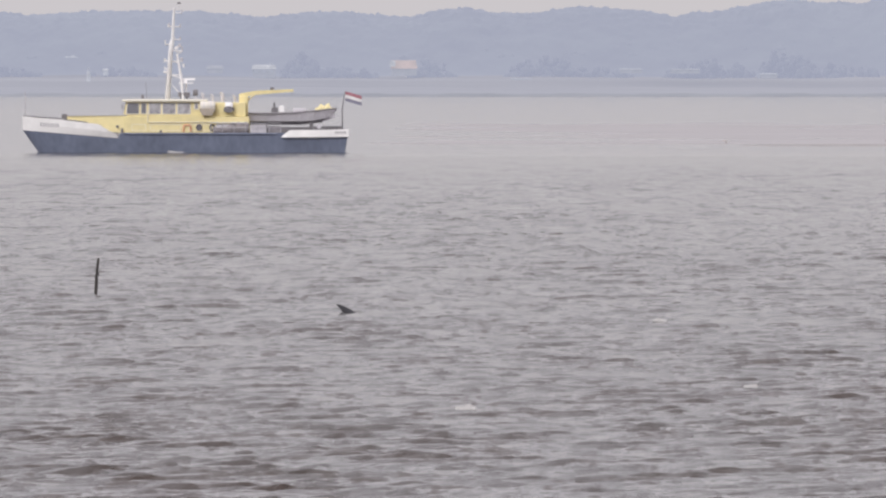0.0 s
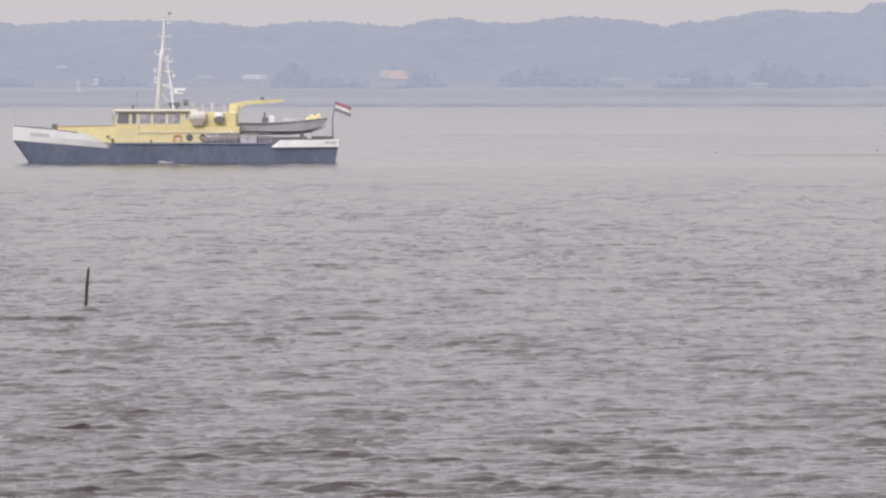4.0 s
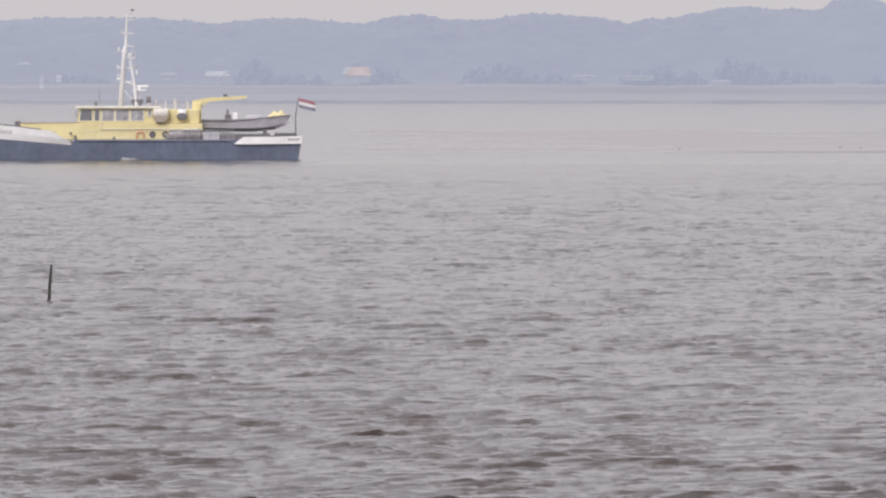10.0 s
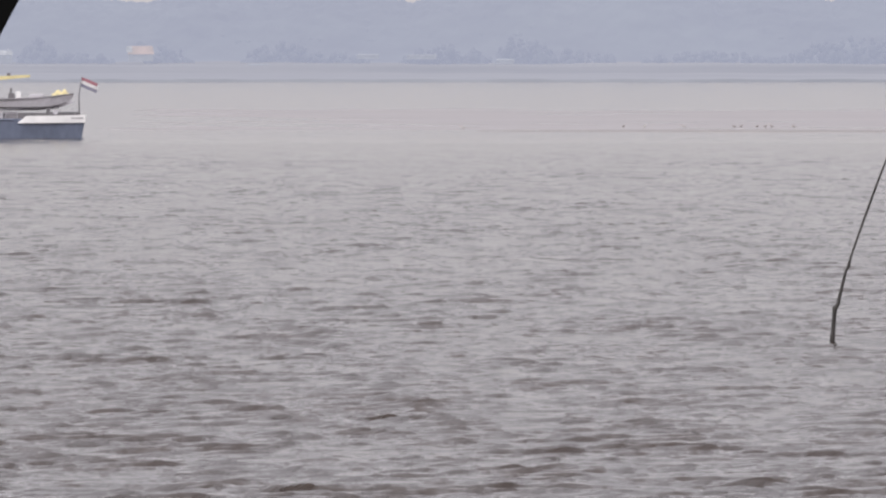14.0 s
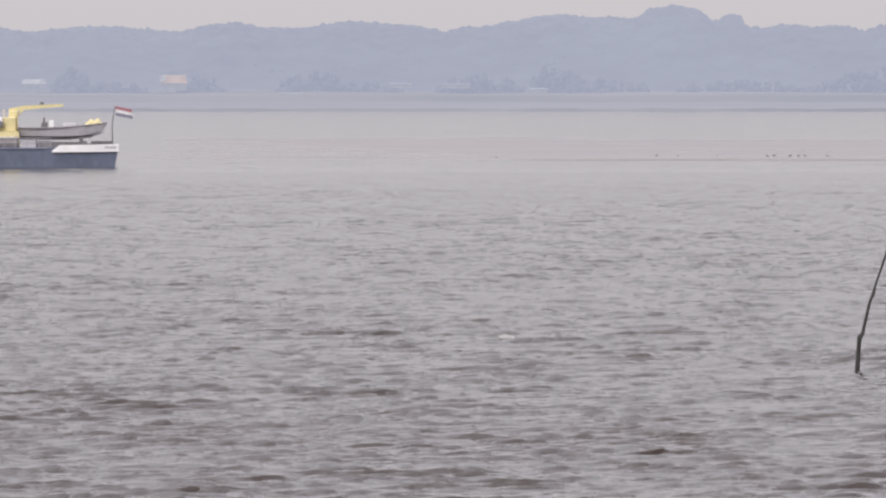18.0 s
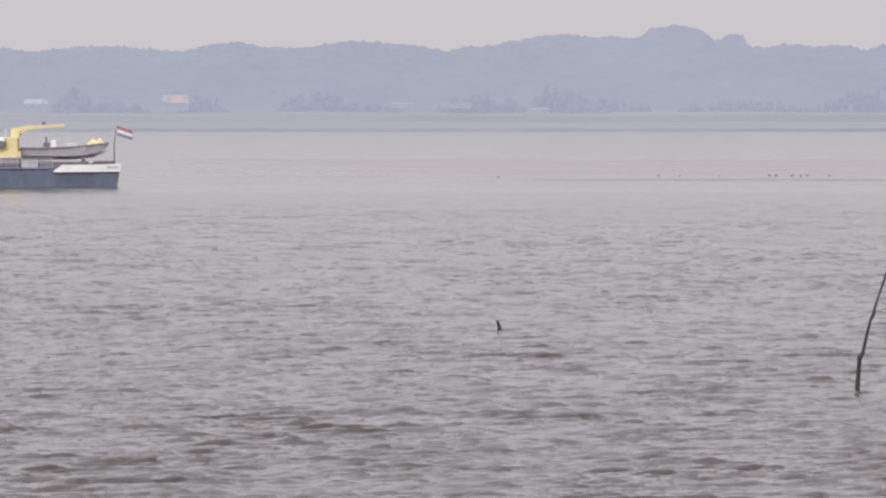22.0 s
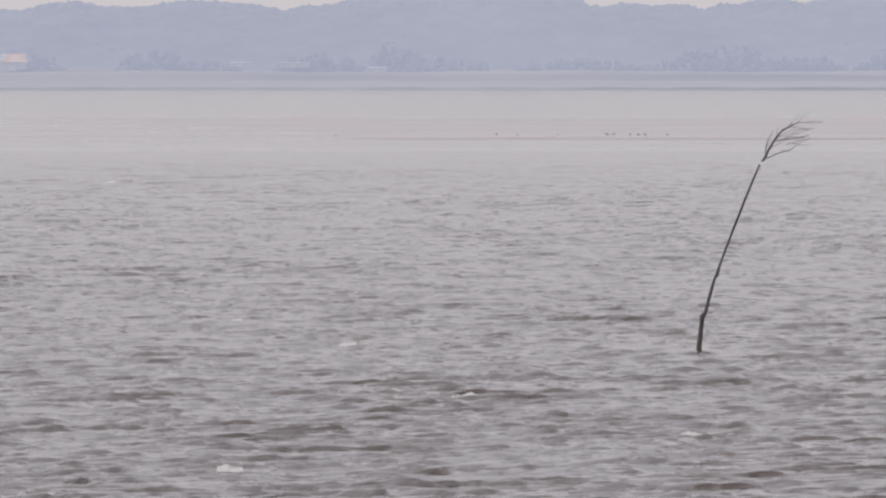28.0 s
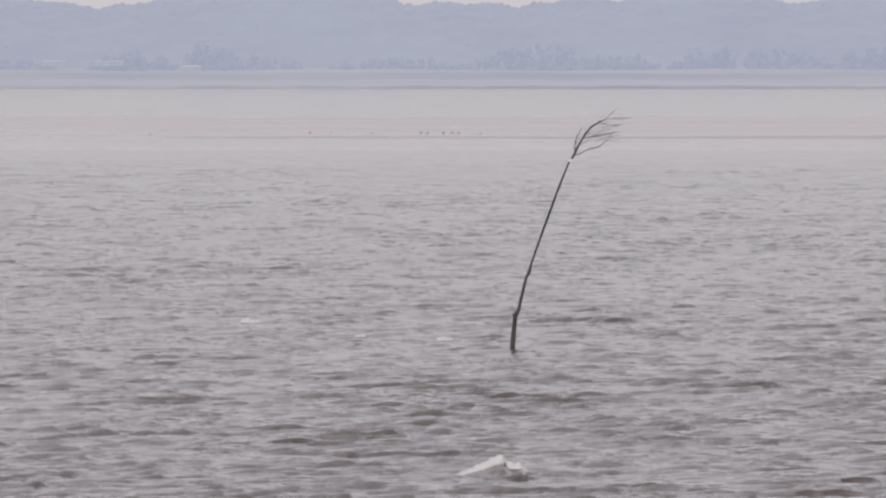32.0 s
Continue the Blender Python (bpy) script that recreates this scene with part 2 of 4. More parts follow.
def build_water():
    """The sheet that reaches the horizon; under the travelling waves it lies a little deeper."""
    ys = np.concatenate([[-900, 0, 90], np.linspace(120, 830, 18), np.linspace(845, 1000, 30), np.linspace(1040, 4990, 66)])
    us = np.linspace(-1, 1, 41)
    Y, U = np.meshgrid(ys, us, indexing="ij")
    X = U * (700 + 0.1 * np.abs(Y))
    Z = -0.55 * (1 - step(850, 990, Y))
    tagged(new("water", grid_mesh("water", X, Y, Z, M_WATER_FAR)), "grey silty tidal water stretching to the far shore", "water", kind="structure")


def build_waves(label, seed, left, drift, rms, ncols, fine, longest):
    """Wind chop as a rigid sheet that travels with the wind: short steep crests over flatter troughs, drawn out in depth farther off."""
    rng = np.random.default_rng(seed)
    ys = np.concatenate([np.arange(168, 214, fine), 214 * np.exp(np.arange(0, math.log(1060 / 214), fine / 200))])
    Y, U = np.meshgrid(ys, np.linspace(0, 1, ncols), indexing="ij")
    lo, hi = -Y * math.tan(radians(2.2)) - left, Y * math.tan(radians(4.8)) + 2
    X = (lo + (hi - lo) * U).astype(np.float32)
    V = np.where(Y < 214, Y, 214 + 214 * np.log(Y / 214)).astype(np.float32)
    Y = Y.astype(np.float32)
    Z, DX, DY = (np.zeros_like(X) for _ in range(3))
    total = 0
    for i in range(54):
        length = 0.28 * ((longest / 0.28) ** ((i + rng.random()) / 54))
        way = math.atan2(-0.95, 0.31) + rng.normal(0, 0.26)
        amp = length ** 0.8 * rng.uniform(0.5, 1.0)
        k = 2 * math.pi / length
        total += amp * amp / 2
        phase = (k * math.cos(way)) * X + (k * math.sin(way)) * V + rng.uniform(0, 6.28)
        Z += amp * np.cos(phase)
        s = np.sin(phase) * amp
        DX -= s * math.cos(way)
        DY -= s * math.sin(way)
    g = rms / math.sqrt(total)
    unit = 2.6 * np.tanh(Z / math.sqrt(total) / 2.6)
    Z = rms * 1.15 * (np.exp(0.62 * unit) - 1.2)
    # gusts: rougher and calmer patches
    gust = 0.9 + 0.22 * np.sin(X * 0.21 + 1.3 * np.sin(Y * 0.033 + seed)) * np.sin(Y * 0.045 + seed)
    gust *= 0.86 + 0.26 * np.sin(X * 0.9 + 1.7 * np.sin(Y * 0.19 + 2 * seed)) * np.sin(Y * 0.31 + 1.2 * np.sin(X * 0.5))
    calm = (1.06 - 0.11 * step(190, 340, Y)) * (1 - 0.88 * step(730, 970, Y))
    Z = Z * gust * calm - 0.3 * step(900, 1010, Y)
    ob = new("waves", grid_mesh("waves", X + DX * g * 1.1 + 1.3 * np.maximum(Z, -0.2), Y + DY * g * 1.1, Z, M_WATER_NEAR))
    tagged(ob, label, "waves", kind="stuff")
    return ob, drift


def wave_rows(drift):
    ts = [0, 0.2, 0.4] + list(range(1, 32)) + [31.6, 31.8, 32]
    return [(t, pose(drift[0] * t, drift[1] * t, 0.012 * math.sin(t * 1.7))) for t in ts]


def build_dike():
    """The grassy sea dike on which the lens stands."""
    ys = np.array([-900, -30, -18, -3, 3, 14, 26, 34])
    prof = np.array([-0.7, -0.7, 1.0, 4.2, 4.3, 2.2, 0.2, -0.8])
    X, Y = np.meshgrid(np.linspace(-500, 500, 60), ys)
    Z = prof[:, None] + 0.06 * np.sin(X * 0.3 + Y)
    tagged(new("ground", grid_mesh("ground", X, Y, Z, M_GRASS)), "grass-covered sea dike along the channel", "dike", kind="structure")


build_water()
build_dike()
WAVES = [build_waves("short wind-driven chop of grey-brown silty water", 3, 32, (0.95, -0.85), 0.031, 640, 0.25, 1.75),
         build_waves("lower crossing ripples of grey-brown silty water", 8, 18, (0.50, -0.60), 0.025, 440, 0.36, 1.15)]

# ---- far shore ----
def build_far_shore():
    """Salt marsh and low dike that rise from the tide line to the foot of the hills."""
    ys = np.array([3592, 3600, 3606, 3750, 3900, 4100, 4250, 4256, 4330, 4400, 4440, 4480, 4900])
    base = np.array([-0.4, 0.1, 0.5, 0.8, 1.3, 1.9, 2.5, 3.7, 4.4, 5.2, 6.0, 7.0, 8.0])
    xs = np.linspace(-420, 620, 260)
    Y, X = np.meshgrid(ys, xs, indexing="ij")
    Z = base[:, None] + 0.25 * np.sin(X * 0.045 + Y * 0.02) * (base[:, None] > 1.2) + 0.12 * np.sin(X * 0.17 + Y)
    Y = Y + 6 * np.sin(X * 0.011)
    tagged(new("far_shore", grid_mesh("far_shore", X, Y, Z, M_SHORE)), "grey salt marsh and low dike along the far shore, haze painted in as glow", "shore", kind="structure")
    Z2 = np.array([-0.3, 0.75, 0.85])[:, None] + 0.12 * np.sin(X[:3] * 0.21) + 0.1 * np.sin(X[:3] * 0.57)
    Y2 = np.array([3584, 3587, 3602])[:, None] + 6 * np.sin(X[:3] * 0.011)
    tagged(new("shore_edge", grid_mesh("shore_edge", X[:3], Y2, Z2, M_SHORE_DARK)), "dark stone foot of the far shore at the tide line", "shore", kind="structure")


# dunes along the skyline: middle, height over the lowest saddle, half width, steepness
DUNES = [(-200.0, 2.8, 50, 4), (-108.0, 2.3, 36, 4), (-42.0, 2.0, 15, 3), (-29.0, 1.4, 11, 3), (6.0, 3.1, 13, 4), (22.9, 1.6, 19, 3), (49.7, 3.9, 16, 2), (65.0, 2.9, 13, 3), (100.5, 2.1, 15, 5), (123.5, 6.3, 23, 2),
         (148.5, 5.1, 20, 3), (160.5, 8.7, 10, 3), (168.5, 8.5, 9, 4), (185.5, 5.9, 4.3, 6), (175.5, 4.6, 16, 5), (205.5, 2.7, 14, 2), (222.5, 2.3, 9, 4), (240.5, 2.5, 6.6, 2), (256.5, 4.4, 14, 3), (282.5, 4.5, 18, 3), (309.5, 4.7, 22, 4), (362.5, 4.7, 30, 4)]


def crest(x):
    return 22.95 + sum((h * np.exp(-np.abs((x - m) / w) ** p)) ** 4 for m, h, w, p in DUNES) ** 0.25


def build_hills():
    """A wooded dune ridge, its canopy lumpy with crowns."""
    rng = np.random.default_rng(5)
    xs = np.linspace(-420, 620, 900)
    ys = np.concatenate([np.linspace(4425, 4530, 40), [4600, 4800]])
    Y, X = np.meshgrid(ys, xs, indexing="ij")
    top = crest(X)
    up = step(4425, 4520, Y) ** 0.75
    Z = 5.5 + (top - 6.2) * up
    for size, amp in ((19, 0.15), (9, 0.4), (4.4, 0.65), (2.6, 0.6)):
        for _ in range(5):
            a, ph = rng.uniform(0, 6.28), rng.uniform(0, 6.28)
            k = 6.28 / (size * rng.uniform(0.7, 1.4))
            Z += amp * up * np.abs(np.sin(k * (X * math.cos(a) + Y * math.sin(a)) / 2 + ph)) * 0.7
    Z[-2:] -= 6
    tagged(new("backdrop_hills", grid_mesh("backdrop_hills", X, Y, Z, M_HILL)), "wooded dune ridge, its pale blue haze painted in as glow", "hills", kind="structure")


def build_woods():
    """Crowns of single trees that break the skyline and the slopes."""
    rng = np.random.default_rng(21)
    ball = bmesh.new()
    bmesh.ops.create_icosphere(ball, subdivisions=2, radius=1)
    shape = np.array([v.co[:] for v in ball.verts])
    tris = np.array([[v.index for v in f.verts] for f in ball.faces])
    ball.free()
    verts, faces = [], []

    def sheet(name, mat, label):
        me = bpy.data.meshes.new(name)
        me.from_pydata(np.concatenate(verts).tolist(), [], np.concatenate(faces).tolist())
        me.materials.append(mat)
        me.shade_smooth()
        tagged(new(name, me), label, "woods", kind="stuff")
        verts.clear(), faces.clear()

    def crown(x, y, z, r, spread, flat, lumps=3):
        for _ in range(lumps):
            size = np.array([r * rng.uniform(*spread), r, r * rng.uniform(*flat)])
            rough = 1 + 0.22 * rng.standard_normal((len(shape), 1))
            faces.append(tris + len(verts) * len(shape))
            verts.append(shape * size * rough + (x + rng.normal(0, r * 0.6), y, z + rng.uniform(-0.5, 0.6)))

    for i in range(420):
        x = rng.uniform(-400, 600)
        y = rng.uniform(4452, 4522)
        up = float(step(4425, 4520, np.array(y)) ** 0.75)
        crown(x, y, 5.2 + (float(crest(np.array(x))) - 6.2) * up, rng.uniform(1.2, 2.6), (0.7, 1.3), (0.5, 0.8))
    for i in range(260):
        x, y = rng.uniform(-330, 470), rng.uniform(4508, 4526)
        r = rng.uniform(0.6, 1.9)
        crown(x, y, float(crest(np.array(x))) - 0.35 * r, r, (0.5, 0.9), (0.6, 1.0))
    sheet("backdrop_woods", M_HILL, "tree crowns scattered over the dune ridge, with painted haze glow")
    # darker groves of round-headed trees along the foot of the dunes: middle, half width, height
    for m, w, h in ((-165, 22, 6), (-112, 9, 4), (-48, 8, 9), (-38, 14, 4), (-4, 7, 6), (35, 12, 8), (55, 9, 4), (92, 15, 6), (119, 11, 10), (134, 17, 5), (186, 24, 4), (233, 22, 9), (262, 14, 5), (310, 30, 8), (355, 20, 9)):
        for _ in range(int(w * 2)):
            x = m + rng.uniform(-1, 1) * w
            tall = h * (1 - 0.75 * ((x - m) / w) ** 2) * rng.uniform(0.55, 1.0)
            r = rng.uniform(0.9, 1.9)
            for z in np.arange(5.0, 5.4 + tall, 1.4):
                crown(x, rng.uniform(4408, 4424), z, r * (1.15 - 0.5 * (z - 5) / (tall + 2)), (0.6, 1.0), (0.7, 1.1), 1)
    sheet("backdrop_groves", M_GROVE, "darker groves along the foot of the dunes, with painted haze glow")


def far_house(label, x, z, wide, wall_h, roof_h, roof_mat, deep=7.0, chimney=True, y=4398, wall=None):
    """A small far-off house on the foot of the dunes."""
    ob = thing("house", label, "house", "houses on the far shore", at=pose(x, y, z))
    part("wall", boxes((-wide / 2, wide / 2, 0, deep, -1.2, wall_h)), wall or M_FAR_HAZE, ob)
    over = 0.35
    part("roof", loft([[(-wide / 2 - over, -over, wall_h), (-wide / 2 - over, deep + over, wall_h), (-wide / 2 - over + 0.6, deep / 2, wall_h + roof_h)],
                       [(wide / 2 + over, -over, wall_h), (wide / 2 + over, deep + over, wall_h), (wide / 2 + over - 0.6, deep / 2, wall_h + roof_h)]]), roof_mat, ob)
    for k in range(3):
        wx = -wide * 0.33 + k * wide * 0.33
        if wall_h > 1.2:
            part("window", boxes((wx - 0.6, wx + 0.6, -0.05, 0.05, wall_h * 0.35, wall_h * 0.8)), M_FAR_DARK, ob)
    if chimney:
        part("chimney", boxes((wide * 0.28, wide * 0.28 + 0.6, deep / 2 - 0.3, deep / 2 + 0.3, wall_h + roof_h * 0.6, wall_h + roof_h + 0.6)), M_FAR_GREY, ob)
    return ob


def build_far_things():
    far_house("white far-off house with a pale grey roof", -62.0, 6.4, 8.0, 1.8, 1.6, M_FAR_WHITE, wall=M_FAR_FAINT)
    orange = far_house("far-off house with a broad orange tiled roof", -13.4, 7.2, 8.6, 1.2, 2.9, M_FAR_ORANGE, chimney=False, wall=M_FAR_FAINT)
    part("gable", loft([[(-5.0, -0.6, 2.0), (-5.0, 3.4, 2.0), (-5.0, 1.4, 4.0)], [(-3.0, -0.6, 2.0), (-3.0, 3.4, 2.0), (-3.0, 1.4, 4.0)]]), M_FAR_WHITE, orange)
    far_house("low grey house made faint by painted haze glow", -79.0, 8.0, 5.5, 0.3, 1.2, M_FAR_FAINT, chimney=False, wall=M_FAR_FAINT)
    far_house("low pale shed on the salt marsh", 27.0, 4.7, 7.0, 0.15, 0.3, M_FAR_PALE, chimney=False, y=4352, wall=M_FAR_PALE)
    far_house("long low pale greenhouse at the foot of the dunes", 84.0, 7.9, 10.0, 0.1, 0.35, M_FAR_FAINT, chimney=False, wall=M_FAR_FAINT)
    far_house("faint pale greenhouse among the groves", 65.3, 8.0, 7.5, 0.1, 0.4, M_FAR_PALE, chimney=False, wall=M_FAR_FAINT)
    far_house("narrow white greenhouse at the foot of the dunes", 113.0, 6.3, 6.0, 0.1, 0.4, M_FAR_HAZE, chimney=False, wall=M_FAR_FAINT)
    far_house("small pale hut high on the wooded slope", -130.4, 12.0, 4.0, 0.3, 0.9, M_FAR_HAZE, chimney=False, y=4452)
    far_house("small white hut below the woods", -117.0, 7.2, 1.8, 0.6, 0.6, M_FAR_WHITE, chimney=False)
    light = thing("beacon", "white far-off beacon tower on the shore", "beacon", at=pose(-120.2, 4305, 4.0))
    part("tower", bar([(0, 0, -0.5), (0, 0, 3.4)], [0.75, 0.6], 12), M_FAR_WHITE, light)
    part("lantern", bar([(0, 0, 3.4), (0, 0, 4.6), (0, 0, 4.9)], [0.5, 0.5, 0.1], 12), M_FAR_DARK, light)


build_far_shore()
build_hills()
build_woods()
build_far_things()


# ---- sandbank and its birds ----
def build_sandbank():
    """A bank that just breaks the surface beyond the channel."""
    ys = np.array([1054, 1060, 1066, 1071, 1076, 1084, 1092, 1100])
    prof = np.array([-0.3, -0.02, 0.13, 0.19, 0.17, 0.09, -0.03, -0.25])
    xs = np.linspace(14, 190, 240)
    Y, X = np.meshgrid(ys, xs, indexing="ij")
    lie = step(20, 44, X) * (0.75 + 0.3 * np.sin(X * 0.13) * np.sin(X * 0.051 + 1))
    Z = prof[:, None] * np.where(prof[:, None] > 0, lie, 1) - 0.10 * (1 - step(14, 30, X)) + 0.012 * np.sin(X * 1.9 + Y)
    Y = Y + 3.5 * np.sin(X * 0.07)
    tagged(new("sandbank", grid_mesh("sandbank", X, Y, Z, M_SAND)), "low wet sandbank just above the water", "sandbank", kind="structure")


def build_flats():
    """Wet flats behind the bank, barely dry, with films of water left between."""
    ys = np.concatenate([np.linspace(1088, 1200, 24), np.linspace(1210, 1620, 40)])
    xs = np.linspace(-20, 260, 240)
    Y, X = np.meshgrid(ys, xs, indexing="ij")
    Z = -0.02 + 0.05 * np.sin(X * 0.05 + 2 * np.sin(Y * 0.013)) * np.sin(Y * 0.03 + 1.1 * np.sin(X * 0.07)) + 0.02 * np.sin(X * 0.31 + Y * 0.11)
    Z += 0.07 * step(-10, 30, X) * step(1088, 1110, Y) * (1 - step(1480, 1600, Y)) - 0.3 * (1 - step(1088, 1096, Y)) - 0.2 * (1 - step(-20, 0, X)) - 0.2 * step(1580, 1620, Y)
    tagged(new("tidal_flats", grid_mesh("tidal_flats", X, Y, Z, M_FLATS)), "pale wet sand flats behind the low bank", "sand flats", kind="structure")


def wader(mat, label, category):
    """A shorebird on two legs, head up, 0.4 m tall."""
    ob = thing("bird", label, category, "birds resting on the sandbank")
    rings = []
    for x, r, z in ((-0.26, 0.012, 0.27), (-0.18, 0.05, 0.265), (-0.08, 0.09, 0.26), (0.04, 0.105, 0.265), (0.13, 0.08, 0.29), (0.18, 0.03, 0.31)):
        rings.append([(x, 0.8 * r * math.cos(a), z + r * math.sin(a)) for a in (k * math.pi / 4 for k in range(8))])
    part("body", loft(rings), mat, ob, smooth=True)
    bm = bar([(0.12, 0, 0.30), (0.17, 0, 0.37), (0.19, 0, 0.42)], [0.05, 0.035, 0.032])
    bmesh.ops.create_icosphere(bm, subdivisions=2, radius=0.045, matrix=Matrix.Translation((0.20, 0, 0.43)))
    part("head", bm, mat, ob, smooth=True)
    part("bill", bar([(0.23, 0, 0.43), (0.33, 0, 0.415)], [0.012, 0.004], 6), M_ORANGE, ob)
    for y in (-0.03, 0.03):
        part("leg", bar([(0.0, y, 0.2), (0.01, y, -0.02)], 0.008, 6), M_DARK, ob)
    for s in (-1, 1):
        part("wing", loft([[(-0.24, s * 0.03, 0.28), (-0.24, s * 0.05, 0.27), (-0.24, s * 0.03, 0.26)], [(-0.05, s * 0.075, 0.31), (-0.05, s * 0.095, 0.27), (-0.05, s * 0.07, 0.22)],
                           [(0.08, s * 0.06, 0.32), (0.08, s * 0.09, 0.28), (0.08, s * 0.065, 0.24)]]), mat, ob, smooth=True)
    return ob


def build_birds():
    dark = wader(M_FEATHER_DARK, "dark shorebird standing on the wet sandbank", "bird")
    pale = wader(M_FEATHER_PALE, "pale grey gull standing on the wet sandbank", "gull")
    rng = random.Random(4)
    spots = (37.5, 39.3, 46.8, 47.4, 48.7, 49.4, 50.0, 51.8, 24.0, 42.6)
    for i, x in enumerate(spots):
        y = 1071 + 3.5 * math.sin(x * 0.07) + rng.uniform(-1, 1.5)
        z = 0.10
        if x > 30:
            x, y, z = x * 1.036, y + 38, 0.04
        m = pose(x, y, z, 0, 0, rng.choice((0, 180)) + rng.uniform(-25, 25))
        src = pale if i in (1, 8, 9) else dark
        if i == 0:
            dark.matrix_basis = m @ Matrix.Diagonal((0.75, 0.75, 0.75, 1))
        elif i == 1:
            pale.matrix_basis = m @ Matrix.Diagonal((0.75, 0.75, 0.75, 1))
        else:
            copy_thing(src, m)


build_sandbank()
build_flats()
build_birds()


# ---- stakes in the channel ----
WITHY = (13.615, 267.6)


def build_withy():
    """A sapling driven into the bed as a channel mark, bent over by the wind."""
    ob = thing("withy", "dark bare sapling stake leaning over the water, twigs at its tip", "withy", at=pose(WITHY[0], WITHY[1], 0))
    part("stem", bar([(-0.02, 0, -0.9), (0.03, 0, 0.0), (0.05, 0, 0.3), (0.08, 0, 0.62), (0.085, 0, 0.68), (0.15, 0.01, 0.78), (0.17, 0.01, 0.88), (0.27, 0.02, 1.28), (0.33, 0.02, 1.50), (0.375, 0.02, 1.56),
                      (0.43, 0.03, 1.78), (0.56, 0.03, 2.16), (0.71, 0.03, 2.58), (0.77, 0.03, 2.75), (0.94, 0.02, 3.22), (1.09, 0.02, 3.6), (1.20, 0, 3.88), (1.24, 0, 3.95)],
                     [0.056, 0.05, 0.047, 0.045, 0.055, 0.043, 0.034, 0.031, 0.029, 0.036, 0.027, 0.025, 0.024, 0.027, 0.022, 0.02, 0.018, 0.017], 10, 0.35), M_WOOD_DARK, ob, smooth=True)
    lean = lambda p: (1.25 + (p[0] - 1.27) * 0.87 + 0.25 * max(0, p[0] - 1.75), p[1], p[2] - 0.02)
    part("band", bar([(1.236, 0, 3.925), (1.275, 0, 3.985)], 0.029, 12), M_TAPE, ob, "white reflective band")
    part("branch", bar([lean(p) for p in [(1.27, 0, 3.98), (1.36, 0, 4.09), (1.44, 0, 4.25), (1.54, 0, 4.41), (1.62, 0.02, 4.52), (1.76, 0.03, 4.68), (1.92, 0.03, 4.78), (2.04, 0.03, 4.84)]],
                       [0.026, 0.026, 0.024, 0.022, 0.019, 0.017, 0.014, 0.009], 8, 0.3), M_WOOD_DARK, ob)
    # each twig: where it leaves the branch, its length, rise in degrees and how that changes along it, how far it swings aside, stout or fine
    twigs = ((1.36, 4.08, 1.05, 12, 28, 0.10, 1), (1.53, 4.40, 0.70, 20, -14, -0.08, 1), (1.36, 4.08, 0.65, 95, -45, -0.05, 1), (2.04, 4.84, 0.34, 50, -5, 0, 0),
             (2.00, 4.82, 0.55, 14, -18, 0.06, 0), (1.92, 4.78, 0.39, -20, 25, -0.05, 0), (1.95, 4.41, 0.38, -10, 5, 0.14, 0), (1.41, 4.45, 0.18, 50, 15, -0.12, 0),
             (1.62, 4.52, 0.22, 95, -30, 0, 0), (1.72, 4.26, 0.25, -15, 20, 0.12, 0), (1.77, 4.47, 0.40, 40, -30, -0.12, 0), (2.08, 4.46, 0.23, 45, -15, 0.1, 0),
             (2.20, 4.85, 0.30, -5, 15, 0.03, 0), (1.85, 4.48, 0.35, 6, 14, -0.1, 0),
             (1.70, 4.62, 0.45, 42, -40, 0.05, 0), (1.58, 4.46, 0.52, 28, -20, -0.06, 0), (1.48, 4.28, 0.62, 30, -12, 0.1, 0), (1.86, 4.74, 0.32, 58, -10, -0.03, 0),
             (1.66, 4.55, 0.40, 20, 10, 0.08, 0), (1.84, 4.36, 0.45, 30, -25, 0.05, 0), (1.34, 4.20, 0.34, 72, -30, 0.05, 0), (2.02, 4.50, 0.30, 22, -10, 0.0, 0),
             (1.95, 4.62, 0.35, 35, -30, 0.02, 0), (1.40, 4.32, 0.22, 100, -40, -0.04, 0), (2.10, 4.66, 0.28, 8, 20, 0.04, 0))
    for k, (x, z, length, rise, change, aside, stout) in enumerate(twigs):
        steps = 7
        pts, thick = [(x, 0, z)], 0.0105 if stout else 0.006
        for i in range(steps):
            a = radians(rise + change * i / (steps - 1) + 13 * math.sin(1.9 * i + 2.1 * k))
            x, z = x + length / steps * math.cos(a), z + length / steps * math.sin(a)
            pts.append((x, aside * (i + 1) / steps, z))
        part("twig", bar([lean(p) for p in pts], [thick * (1 - 0.6 * i / steps) for i in range(steps + 1)], 6, 0.2), M_WOOD_DARK, ob)
    return ob


def build_post():
    ob = thing("stake", "short dark wooden stake standing in the water", "stake", at=pose(-9.41, 344, 0))
    part("shaft", bar([(-0.03, 0, -0.8), (0, 0, 0), (0.01, 0, 0.3), (0.02, 0, 0.5), (0.045, 0, 0.53), (0.03, 0, 0.58), (0.05, 0, 0.8), (0.065, 0, 0.95), (0.066, 0, 0.965)],
                      [0.048, 0.046, 0.043, 0.040, 0.052, 0.039, 0.040, 0.036, 0.02], 10, 0.45), M_WOOD_DARK, ob, smooth=True)
    part("stub", bar([(0.04, 0, 0.53), (0.11, 0, 0.50)], [0.025, 0.015], 6), M_WOOD_DARK, ob)


SAPLING = build_withy()
build_post()


# ---- the ship ----
LENGTH, HALF = 25.2, 2.9


